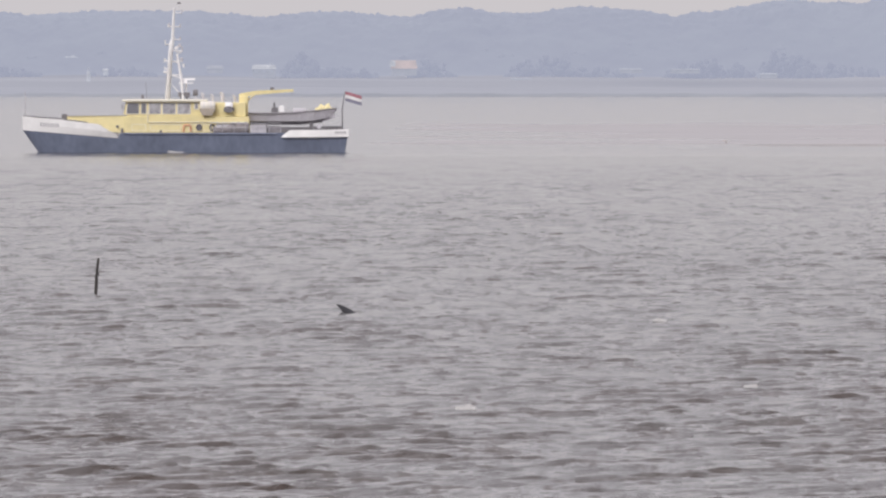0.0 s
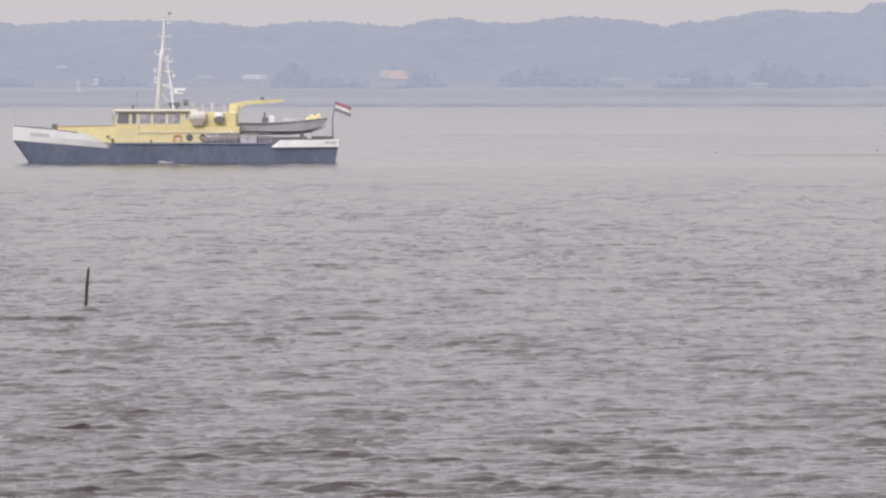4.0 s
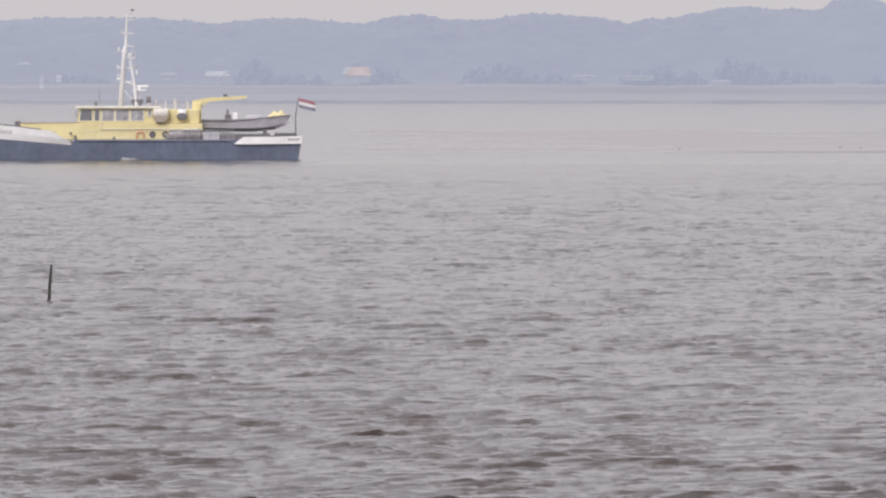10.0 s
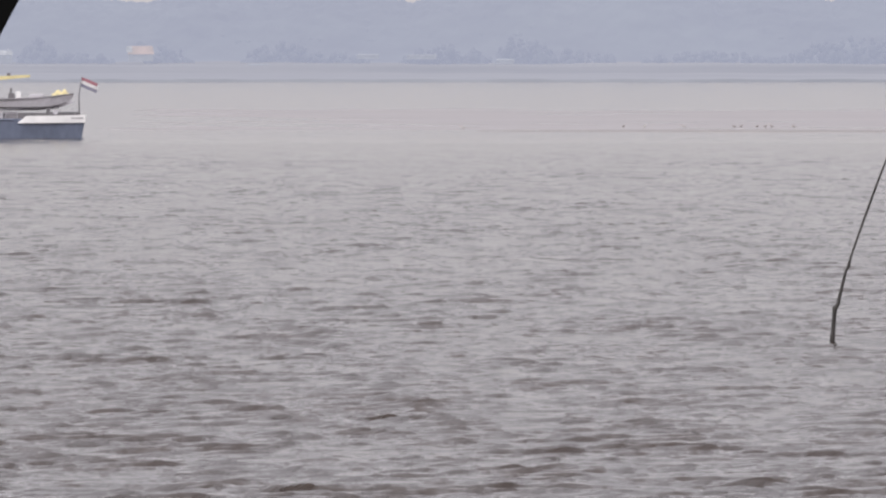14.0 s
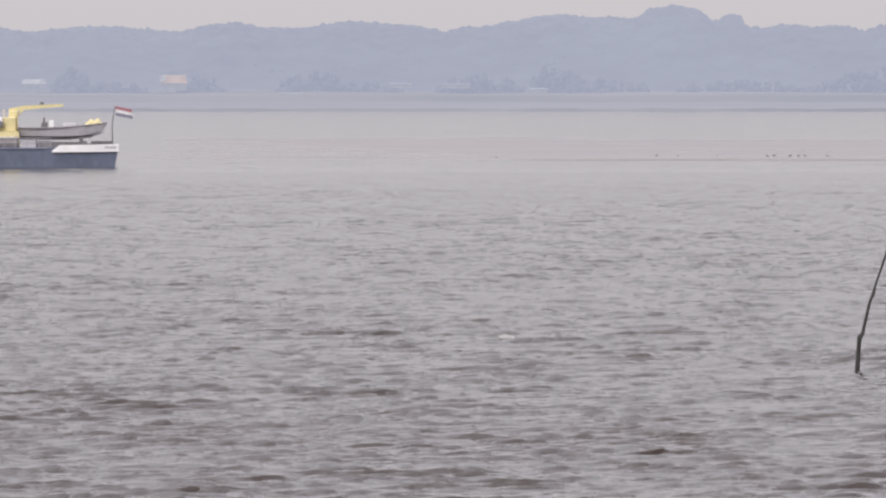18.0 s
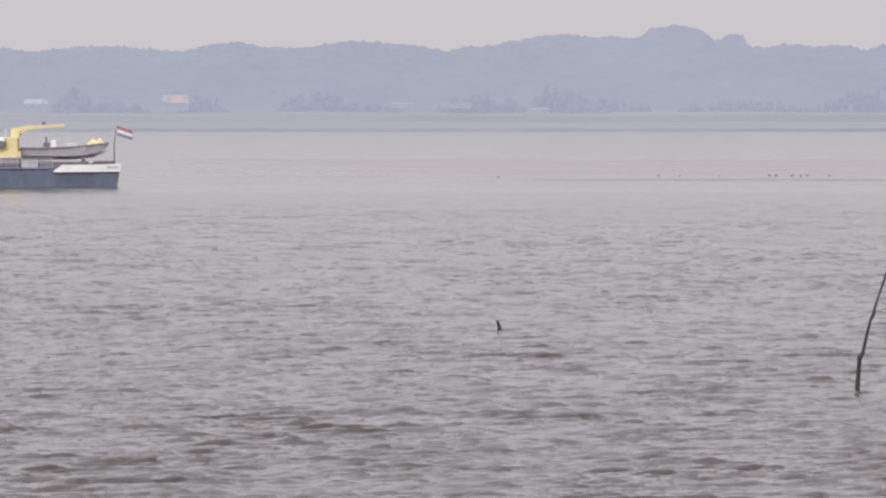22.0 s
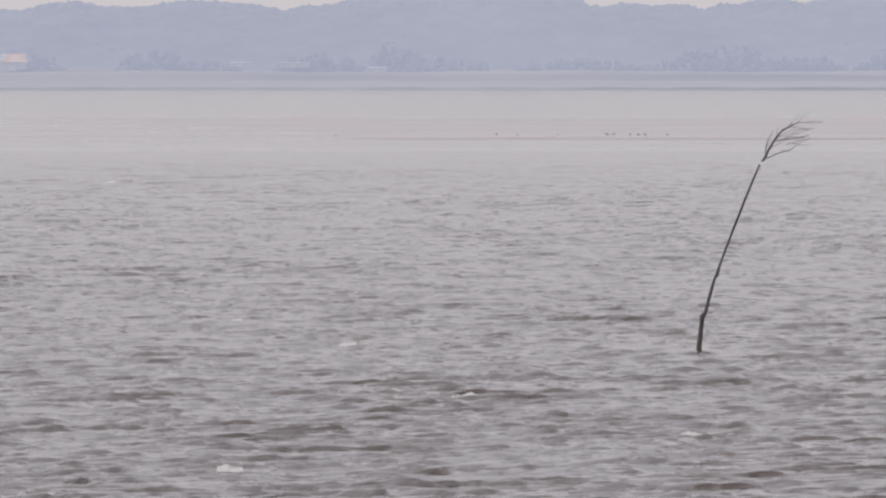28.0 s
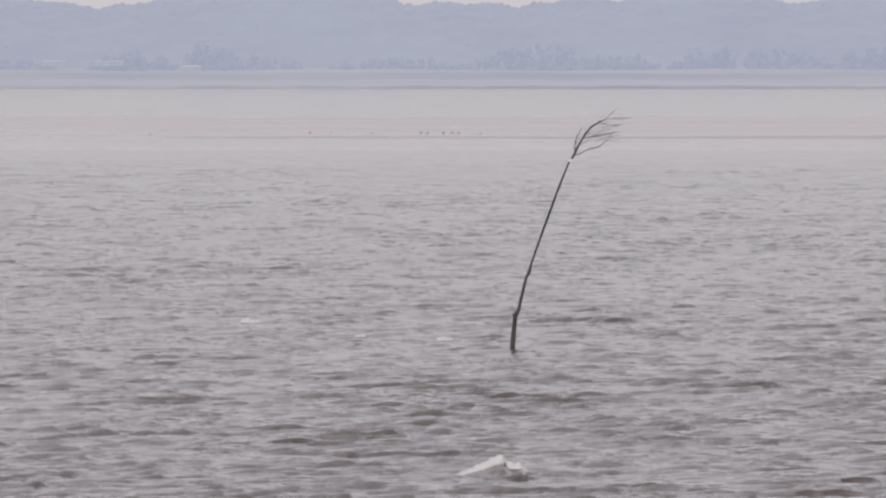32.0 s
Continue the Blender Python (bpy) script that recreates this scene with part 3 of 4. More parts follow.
def beam_at(s):
    """Half breadth along the hull, bow at 0, stern at 1."""
    return HALF * min(1.0, math.sin(min(1, s / 0.34) * math.pi / 2) ** 0.75) * (1 - 0.16 * max(0, (s - 0.8) / 0.2) ** 2) + 0.02


def hull_point(s, z, side, proud=0.0):
    """A point of the hull's skin at height z."""
    bow = 1.22 - 0.70 * max(z, -0.8) if z < 1.7 else 0.03 - 0.02 * (z - 1.7)
    aft = 24.9 + 0.2 * max(0, z)
    b = beam_at(s) * (0.86 + 0.09 * min(z, 1.6) + (0.10 * (z / 2.8) * (1 - s) ** 3)) + proud
    return (bow + s * (aft - bow) - (proud if s == 0 else 0), side * b, z)


def paint_line(x):
    """Upper edge of the navy paint."""
    return 1.70 - 0.085 * x if x < 7.25 else 1.50


def build_ship():
    ship = thing("patrol_vessel", "navy-hulled patrol vessel with yellow deckhouse and white bow, anchored", "ship", at=pose(-32.5, 981, 0))
    ss = [0, 0.01, 0.025, 0.05, 0.08, 0.12, 0.17, 0.22, 0.262, 0.285, 0.30, 0.35, 0.45, 0.6, 0.75, 0.85, 0.92, 0.97, 1.0]
    rings = []
    for s in ss:
        t = paint_line(s * LENGTH)
        lv = [-0.8, -0.3, 0.0, 0.4, 0.8, t - 0.12, t]
        near = [hull_point(s, z, -1) for z in lv]
        far = [hull_point(s, z, 1) for z in reversed(lv)]
        rings.append([(near[0][0] + 0.3 * (1 - s), 0, -1.2)] + near + far)
    hull = part("hull", loft(rings), M_NAVY, ship, "navy painted steel hull", smooth=False)
    # boot line and rubbing strakes
    for side in (-1, 1):
        part("rubbing_strake", bar([hull_point(s, 1.44, side, 0.03) for s in (0.31, 0.4, 0.5, 0.6, 0.7, 0.78)], 0.06, 6), M_NAVY, hull)
    # white bow bulwarks
    top = lambda x: 2.80 - 0.085 * x if x < 2.6 else (2.58 - 0.12 * (x - 2.6) if x < 5.9 else 2.18 - 0.60 * (x - 5.9))
    for side in (-1, 1):
        rr = []
        for s in (0, 0.005, 0.01, 0.025, 0.05, 0.08, 0.12, 0.16, 0.2, 0.234, 0.25, 0.27, 0.286):
            x = s * LENGTH
            lo, hi = paint_line(x), max(top(x), paint_line(x) + 0.06)
            rr.append([hull_point(s, lo, side, 0.02), hull_point(s, (lo + hi) / 2, side, 0.02), hull_point(s, hi, side, 0.03), hull_point(s, hi, side, -0.10), hull_point(s, lo, side, -0.10)])
        bul = part("bow_bulwark", loft(rr), M_WHITE, ship, "white painted bow bulwark")
        part("cap_rail", bar([hull_point(s, top(s * LENGTH) + 0.02, side, 0.0) for s in (0.005, 0.03, 0.06, 0.1, 0.16, 0.2)], 0.05, 6), M_DARK, bul)
        for k in range(8):
            s = 0.055 + k * 0.0075
            p, q = hull_point(s, 2.02 - k * 0.012, side, 0.035), hull_point(s + 0.005, 2.02 - k * 0.012, side, 0.035)
            part("lettering_bar", loft([[(p[0], p[1], p[2]), (p[0], p[1], p[2] + 0.28), (p[0], p[1] - side * 0.03, p[2] + 0.28), (p[0], p[1] - side * 0.03, p[2])],
                                        [(q[0], q[1], q[2]), (q[0], q[1], q[2] + 0.28), (q[0], q[1] - side * 0.03, q[2] + 0.28), (q[0], q[1] - side * 0.03, q[2])]]), M_FADED, bul)
        rr = []
        for s, lo, hi in ((0.795, 1.16, 1.2), (0.805, 1.15, 1.42), (0.82, 1.15, 1.72), (0.86, 1.16, 1.73), (0.9, 1.17, 1.74), (0.95, 1.18, 1.76), (1.0, 1.20, 1.80)):
            a, b = hull_point(s, 1.7, side, 0.03), hull_point(s, 1.7, side, -0.1)
            rr.append([(a[0], a[1], lo), (a[0], a[1] - side * 0.03, (lo + hi) / 2), (a[0], a[1] - side * 0.06, hi), (b[0], b[1], hi), (b[0], b[1], lo)])
        st = part("stern_bulwark", loft(rr), M_WHITE, ship, "white painted stern bulwark")
        for k in range(6):
            s = 0.958 + k * 0.006
            p, q = hull_point(s, 1.7, side, 0.03), hull_point(s + 0.004, 1.7, side, 0.03)
            part("lettering_bar", loft([[(a[0], a[1], z) for a in (p, q)] + [(a[0], a[1] - side * 0.03, z) for a in (q, p)] for z in (1.46, 1.62)]), M_FADED, st)
    part("transom_bulwark", boxes((24.95, 25.12, -2.1, 2.1, 1.2, 1.78), bevel=0.02), M_WHITE, ship)
    part("deck", loft([[(x, -y, z), (x, y, z), (x, y, z - 0.06), (x, -y, z - 0.06)] for x, y, z in ((0.9, 0.5, 1.95), (2.5, 1.6, 1.85), (4.5, 2.2, 1.75), (7.2, 2.5, 1.52), (14, 2.62, 1.52), (20, 2.6, 1.52), (24.9, 2.1, 1.52))]), M_DECK, ship)

    # foredeck: bow staff, windlass, hatch coaming
    part("bow_staff", bar([(0.22, 0, 2.6), (0.2, 0, 4.7)], [0.045, 0.03]), M_GREY, ship)
    wl_ = part("windlass", boxes((1.5, 2.9, -0.7, 0.7, 1.9, 2.62), bevel=0.08), M_DARK, ship)
    part("drum", bar([(2.1, -0.95, 2.45), (2.1, 0.95, 2.45)], 0.26, 12), M_DARK, wl_)
    part("foredeck_box", boxes((3.05, 3.5, -1.2, 1.2, 1.8, 2.95), bevel=0.04), M_DARK, ship)
    part("foredeck_trunk", loft([[(3.5, -1.7, 1.7), (3.5, 1.7, 1.7), (3.5, 1.65, 2.78), (3.5, -1.65, 2.78)], [(8.2, -2.2, 1.5), (8.2, 2.2, 1.5), (8.2, 2.15, 2.82), (8.2, -2.15, 2.82)]]), M_YELLOW, ship, "yellow foredeck cabin trunk")
    part("trunk_rail", bar([(3.5, -1.72, 2.83), (8.1, -2.16, 2.87)], 0.045, 6), M_FADED, ship)
    for x in (6.1, 7.4):
        part("trunk_porthole", bar([(x, -2.02 - 0.1 * (x - 6.1), 2.0), (x, -2.2 - 0.1 * (x - 6.1), 2.0)], 0.10, 12), M_DARK, ship)

    # lower deckhouse
    house = part("deckhouse", boxes((7.9, 17.55, -2.2, 2.2, 1.5, 2.75), bevel=0.05), M_YELLOW, ship, "yellow deckhouse")
    for x0, x1 in ((8.5, 9.6), (9.9, 12.3), (12.9, 14.6)):
        for xa, xb, za, zb in ((x0, x1, 1.66, 1.70), (x0, x1, 2.14, 2.18), (x0, x0 + 0.04, 1.66, 2.18), (x1 - 0.04, x1, 1.66, 2.18)):
            part("panel_strip", boxes((xa, xb, -2.225, -2.19, za, zb)), M_CREAM, house)
    for x in (13.7, 14.72):
        bm = bar([(x + 0.2 * math.cos(a), -2.27, 1.92 + 0.2 * math.sin(a)) for a in (k * math.pi / 8 for k in range(17))], 0.055, 6)
        part("tyre_fender", bm, M_DARK if x < 14 else M_RUBBER, house)
    part("round_port", bar([(13.75, -2.19, 1.93), (13.75, -2.26, 1.93)], 0.2, 14), M_DARK, house)
    part("orange_hose", bar([(12.5, -2.3, 1.55), (12.5, -2.3, 2.0), (12.62, -2.3, 2.1), (12.95, -2.3, 2.1), (13.05, -2.3, 2.0), (13.05, -2.3, 1.6)], 0.06), M_ORANGE, house)
    part("mooring_bitt", bar([(7.75, -2.3, 1.5), (7.75, -2.3, 1.85)], 0.09), M_DARK, ship)
    part("mooring_bitt", bar([(10.75, -2.4, 1.5), (10.75, -2.4, 1.72)], 0.09), M_DARK, ship)
    part("hand_rail", bar([(9.75, -2.28, 2.32), (17.4, -2.28, 2.32)], 0.035, 6), M_CREAM, house)
    part("hand_rail", bar([(9.75, -2.28, 2.32), (9.75, -2.28, 3.2)], 0.035, 6), M_CREAM, house)

    # wheelhouse
    part("foot_step", boxes((7.9, 14.9, -2.12, 2.12, 2.75, 2.88), bevel=0.02), M_YELLOW, ship)
    wh = part("wheelhouse", loft([[(7.85, -1.95, 2.85), (14.2, -1.95, 2.85), (14.2, 1.95, 2.85), (7.85, 1.95, 2.85)], [(8.05, -1.9, 3.9), (14.2, -1.9, 3.9), (14.2, 1.9, 3.9), (8.05, 1.9, 3.9)]]), M_YELLOW, ship, "yellow wheelhouse with a row of windows")
    part("roof", boxes((7.75, 14.3, -2.2, 2.2, 3.9, 4.08), bevel=0.05), M_CREAM, wh, "cream overhanging roof")
    for x0, x1, lean in ((8.1, 9.02, 0.1), (9.25, 9.6, 0), (9.85, 10.72, 0), (10.9, 11.85, 0), (12.05, 13.0, 0), (13.35, 13.6, 0)):
        z0 = 2.98 if x0 < 13.2 else 3.35
        for side in (-1, 1):
            fr = part("window", loft([[(x0 - 0.06, side * 1.99, z0 - 0.06), (x1 + 0.06, side * 1.99, z0 - 0.06), (x1 + 0.06 + 0, side * 1.945, 3.84), (x0 - 0.06 + lean, side * 1.945, 3.84)],
                                      [(x0 - 0.06, side * 1.90, z0 - 0.06), (x1 + 0.06, side * 1.90, z0 - 0.06), (x1 + 0.06, side * 1.86, 3.84), (x0 - 0.06 + lean, side * 1.86, 3.84)]]), M_CREAM, wh)
            part("pane", loft([[(x0, side * 2.0, z0), (x1, side * 2.0, z0), (x1, side * 1.955, 3.78), (x0 + lean, side * 1.955, 3.78)],
                               [(x0, side * 1.93, z0), (x1, side * 1.93, z0), (x1, side * 1.88, 3.78), (x0 + lean, side * 1.88, 3.78)]]), M_GLASS if x0 < 9.7 else M_GLASS_PALE, fr)
    for k in range(5):
        y = -1.5 + 0.75 * k
        part("front_pane", loft([[(7.84, y - 0.3, 3.0), (7.84, y + 0.3, 3.0), (8.0, y + 0.3, 3.8), (8.0, y - 0.3, 3.8)], [(7.9, y - 0.3, 3.0), (7.9, y + 0.3, 3.0), (8.06, y + 0.3, 3.8), (8.06, y - 0.3, 3.8)]]), M_GLASS, wh)
    part("mirror", boxes((7.72, 7.8, -2.25, -2.1, 3.35, 3.7), bevel=0.02), M_DARK, wh)
    part("roof_light", boxes((9.2, 9.42, -1.0, -0.75, 4.13, 4.45), bevel=0.04), M_DARK, wh)
    part("roof_aerial", bar([(9.6, 0.2, 4.1), (9.55, 0.2, 5.4)], 0.015, 5), M_DARK, wh)

    # casing, life raft, vents
    cas = part("engine_casing", boxes((14.2, 17.3, -1.85, 1.85, 2.75, 3.85), bevel=0.06), M_YELLOW, ship, "yellow engine casing")
    raft = part("life_raft", bar([(13.75, -2.05, 3.52), (13.8, -2.05, 3.52), (14.9, -2.05, 3.52), (14.95, -2.05, 3.52)], [0.36, 0.42, 0.42, 0.36], 14), M_RAFT, ship, "off-white life raft canister", True)
    for x in (14.05, 14.6):
        part("strap", bar([(x, -2.05, 3.52), (x + 0.06, -2.05, 3.52)], 0.435, 14), M_GREY, raft)
    part("raft_cradle", loft([[(13.95, -2.5, 2.85), (14.7, -2.5, 2.85), (14.7, -1.9, 2.85), (13.95, -1.9, 2.85)], [(13.72, -2.52, 3.36), (14.95, -2.52, 3.36), (14.95, -1.9, 3.36), (13.72, -1.9, 3.36)]]), M_CRADLE, ship)
    vent = part("vent_cowl", bar([(15.7, -1.95, 3.5), (16.3, -1.95, 3.5)], [0.36, 0.36], 16), M_WHITE, ship, "round white vent cowl with a grey mouth", True)
    part("vent_mouth", loft([[(15.98 + 0.40 * q * math.cos(a), y, 3.30 + 0.27 * q * math.sin(a)) for a in (k * math.pi / 10 for k in range(20))] for y, q in ((-1.9, 1.0), (-2.3, 1.0), (-2.36, 0.9))]), M_DARK, vent, "dark oval vent mouth")
    for x, h, r in ((13.95, 4.45, 0.12), (14.7, 4.35, 0.10), (15.45, 4.5, 0.14), (16.4, 4.3, 0.10)):
        p = part("exhaust_pipe", bar([(x, 0.3, 3.8), (x, 0.3, h), (x - 0.14, 0.3, h + 0.12)], r), M_GREY, cas)
    part("roof_box", boxes((12.05, 12.95, -0.6, 0.6, 4.3, 4.62), (12.2, 12.35, -0.4, 0.4, 4.12, 4.32), (12.65, 12.8, -0.4, 0.4, 4.12, 4.32), bevel=0.03), M_DARK, ship)
    part("search_light", bar([(13.2, -0.6, 4.6), (13.58, -0.6, 4.6)], 0.24, 14), M_DARK, ship)
    part("search_light_post", bar([(13.4, -0.6, 4.1), (13.4, -0.6, 4.4)], 0.06), M_GREY, ship)

    # cooling water running from the hull's side
    stream = part("outlet_stream", loft([[(11.3 + d * 0.5 + 0.14 * w * math.cos(a), -2.68 - 0.28 * d - 0.05 * math.sin(a), 0.20 * (1 - d * d) - 0.04) for a in (k * math.pi / 4 for k in range(8))] for d, w in ((0, 0.4), (0.35, 0.6), (0.7, 1.0), (1.0, 1.6))]), M_FOAM, ship, "white cooling water running from the hull", True)
    part("outlet_foam", loft([[(11.75 + x, -2.95 + 0.12 * r * math.cos(a), 0.11 * r * math.sin(a) - 0.02) for a in (k * math.pi / 4 for k in range(8))] for x, r in ((-0.5, 0.2), (-0.3, 0.8), (-0.1, 0.6), (0.1, 1.0), (0.35, 0.5), (0.6, 0.7), (0.9, 0.1))]), M_FOAM, stream, "", True)

    # mast
    mast = part("mast", bar([(11.22, 0, 4.1), (11.5, 0, 8.3), (11.54, 0, 8.7)], [0.21, 0.17, 0.12], 10), M_MAST, ship, "white tripod mast with yards and radar", True)
    part("topmast", bar([(11.58, 0, 8.2), (11.72, 0, 11.15)], [0.14, 0.09]), M_MAST, mast)
    part("mast_leg", bar([(12.42, -0.55, 4.1), (12.30, -0.4, 5.6), (11.95, -0.1, 7.6)], [0.11, 0.10, 0.09]), M_MAST, mast)
    part("mast_leg", bar([(12.42, 0.55, 4.1), (12.30, 0.4, 5.6), (11.95, 0.1, 7.6)], [0.11, 0.10, 0.09]), M_MAST, mast)
    part("mast_stay", bar([(11.4, 0, 5.4), (12.3, 0, 4.4)], 0.035, 6), M_MAST, mast)
    for x0, x1, z, r in ((11.7, 12.35, 10.78, 0.04), (11.2, 12.25, 9.72, 0.05), (11.7, 12.25, 8.72, 0.05), (11.0, 11.65, 8.35, 0.045), (11.6, 12.4, 7.85, 0.05), (11.0, 12.4, 7.05, 0.05), (10.95, 11.5, 6.45, 0.045), (11.3, 12.2, 6.0, 0.04)):
        yd = part("yard", bar([(x0, 0, z), (x1, 0, z - 0.03)], r, 6), M_MAST, mast)
        part("lamp", bar([(x1 - 0.05, 0, z - 0.02), (x1 - 0.05, 0, z + 0.2)], 0.06, 8), M_GREY, yd)
        if r > 0.042:
            part("lamp", bar([(x0 + 0.05, 0, z), (x0 + 0.05, 0, z + 0.18)], 0.05, 8), M_MAST, yd)
    for x, y, z, w, h, m in ((12.15, 0.0, 8.25, 0.26, 0.3, M_GREY), (11.9, 0.1, 8.05, 0.3, 0.2, M_MAST), (11.05, 0, 8.5, 0.12, 0.35, M_MAST), (12.3, 0, 7.2, 0.18, 0.25, M_GREY), (11.0, 0, 7.1, 0.14, 0.3, M_MAST), (11.05, 0, 6.2, 0.3, 0.2, M_MAST), (12.45, 0, 6.7, 0.16, 0.3, M_MAST), (11.35, 0.1, 9.85, 0.14, 0.25, M_GREY)):
        part("signal_lamp", boxes((x - w / 2, x + w / 2, y - w / 2, y + w / 2, z - h / 2, z + h / 2), bevel=0.03), m, mast)
    part("loop_aerial", bar([(12.1 + 0.28 * math.cos(a), 0, 7.95 + 0.28 * math.sin(a)) for a in (k * math.pi / 7 for k in range(15))], 0.04, 6), M_MAST, mast)
    part("mast_brace", bar([(11.35, 0, 6.0), (12.25, 0, 5.75)], 0.05, 6), M_MAST, mast)
    part("mast_brace", bar([(11.42, 0, 7.05), (12.05, 0, 6.95)], 0.05, 6), M_MAST, mast)
    part("wind_vane", bar([(11.72, 0, 11.1), (12.1, 0, 11.25), (12.1, 0, 11.5)], 0.02, 5), M_GREY, mast)
    part("wind_cups", boxes((11.98, 12.24, -0.1, 0.1, 11.46, 11.6), bevel=0.03), M_DARK, mast)
    plat = part("radar_platform", boxes((12.1, 13.2, -0.45, 0.45, 5.30, 5.38)), M_WHITE, mast)
    part("radar_scanner", boxes((12.2, 13.35, -0.08, 0.08, 5.55, 5.72), bevel=0.03), M_WHITE, plat)
    part("radar_motor", bar([(12.6, 0, 5.38), (12.6, 0, 5.56)], 0.16, 12), M_WHITE, plat)
    part("radar_post", bar([(12.65, 0, 4.5), (12.65, 0, 5.3)], 0.08), M_WHITE, plat)

    # crane
    crane = part("crane_post", boxes((16.75, 17.45, -0.6, 0.6, 1.5, 4.35), bevel=0.06), M_YELLOW, ship, "yellow deck crane")
    boom = part("crane_boom", loft([[(16.75, -0.28, 4.15), (16.75, 0.28, 4.15), (16.75, 0.28, 4.5), (16.75, -0.28, 4.5)], [(18.0, -0.25, 4.42), (18.0, 0.25, 4.42), (18.0, 0.25, 4.75), (18.0, -0.25, 4.75)],
                                    [(20.95, -0.16, 4.68), (20.95, 0.16, 4.68), (20.95, 0.16, 4.88), (20.95, -0.16, 4.88)]]), M_YELLOW, crane)
    part("ram", bar([(17.3, -0.2, 3.9), (18.0, -0.2, 4.5)], 0.07), M_YELLOW, crane)
    part("winch", boxes((19.15, 19.45, -0.2, 0.2, 4.78, 5.02), bevel=0.04), M_DARK, boom)
    part("hook_wire", bar([(20.85, 0, 4.7), (20.85, 0, 4.45)], 0.02, 5), M_DARK, boom)
    part("crane_seat", boxes((16.4, 16.9, -0.9, -0.4, 2.7, 3.5), bevel=0.05), M_YELLOW, crane)
    part("crane_foot", boxes((16.6, 17.6, -1.9, -0.7, 1.52, 2.5), bevel=0.06), M_YELLOW, crane)

    # after deck: lockers, rails, cradle
    for x0, x1, z1, m in ((15.0, 16.1, 2.15, M_GREY), (16.2, 17.5, 2.25, M_DECK), (17.7, 18.9, 2.1, M_GREY), (19.0, 20.0, 2.0, M_DECK)):
        lk = part("deck_locker", boxes((x0, x1, -2.45, -1.9, 1.5, z1), bevel=0.04), m, ship)
        part("locker_lid", boxes((x0 - 0.03, x1 + 0.03, -2.48, -1.87, z1, z1 + 0.06), bevel=0.02), M_FADED, lk)
    rr = []
    for k in range(15):
        x, h = 14.75 + 0.2 * k, 0.42 + 0.34 * step(0, 11, k) + 0.07 * math.sin(k * 2.1)
        rr.append([(x, -2.5 - 0.03 * math.sin(k * 1.7), 1.52), (x, -2.54, 1.52 + 0.6 * h), (x, -2.42, 1.52 + h), (x, -2.3, 1.52 + 1.05 * h), (x, -2.22, 1.52 + 0.7 * h), (x, -2.2, 1.52)])
    part("folded_tarpaulin", loft(rr), M_CANVAS, ship, "grey-brown folded tarpaulin", True)
    for k in range(7):
        x = 14.6 + 0.9 * k
        part("stanchion", bar([(x, -2.55, 1.5), (x, -2.55, 2.25)], 0.022, 6), M_FADED, ship)
    part("guard_rail", bar([(14.6, -2.55, 2.25), (20.0, -2.55, 2.25)], 0.022, 6), M_FADED, ship)
    part("guard_rail", bar([(14.6, -2.55, 1.9), (20.0, -2.55, 1.9)], 0.018, 6), M_FADED, ship)
    part("boat_cradle", boxes((18.0, 23.6, -0.5, 0.5, 1.52, 1.95), (18.6, 18.9, -1.0, 1.0, 1.5, 2.25), (22.2, 22.5, -1.0, 1.0, 1.5, 2.3), bevel=0.03), M_DARK, ship)
    part("after_hatch", boxes((22.4, 24.7, -1.6, 1.2, 1.52, 2.02), bevel=0.05), M_DARK, ship)
    part("hose_reel", bar([(22.95, -2.0, 2.0), (22.95, -1.6, 2.0)], 0.2, 14), M_GREY, ship)
    for x in (23.6, 24.4):
        part("mooring_bitt", bar([(x, -1.9, 1.5), (x, -1.9, 2.02)], 0.09), M_DARK, ship)
    staff = part("flag_staff", bar([(24.75, 0, 1.75), (24.72, 0, 3.3), (24.95, 0, 4.75)], [0.06, 0.045, 0.02]), M_DARK, ship)

    # workboat on its cradle, bow to the stern of the ship
    rr = []
    for s in (0, 0.04, 0.2, 0.4, 0.6, 0.75, 0.87, 0.95, 1.0):
        x0, x1 = 17.45, 23.2 + 1.15
        b = 0.95 * (1 - max(0, (s - 0.45) / 0.55) ** 2.2) + 0.02
        sheer = 3.02 - 0.02 * math.sin(s * 3) + 0.38 * s ** 2.4
        keel = 2.20 + 0.55 * max(0, (s - 0.6) / 0.4) ** 2.4
        x = x0 + s * (x1 - x0)
        rr.append([(x, 0, keel), (x - 0.25 * s, -0.75 * b, keel + 0.2), (x, -b, sheer), (x, -b + 0.08, sheer), (x - 0.1, 0, sheer - 0.28), (x, b - 0.08, sheer), (x, b, sheer), (x - 0.25 * s, 0.75 * b, keel + 0.2)])
    boat = part("workboat", loft(rr), M_GREY, ship, "grey aluminium workboat with a yellow bow cover")
    part("fender_rail", bar([(17.5, -0.97, 3.0), (19.5, -0.99, 3.0), (21.3, -0.93, 3.08), (22.8, -0.62, 3.2), (23.8, -0.25, 3.33), (24.3, 0, 3.42)], 0.07, 8), M_DECK, boat)
    part("keel_band", bar([(17.5, -0.35, 2.22), (21.5, -0.3, 2.22), (23.2, -0.1, 2.4)], 0.10, 6), M_DARK, boat)
    rr = []
    for k in range(11):
        x = 22.65 + 0.145 * k
        top = 3.42 + 0.33 * math.exp(-((x - 23.1) / 0.22) ** 2) + 0.42 * math.exp(-((x - 23.62) / 0.17) ** 2)
        w = 0.52 - 0.3 * ((x - 22.65) / 1.45) ** 1.5
        low = 3.16 + 0.14 * (x - 22.65)
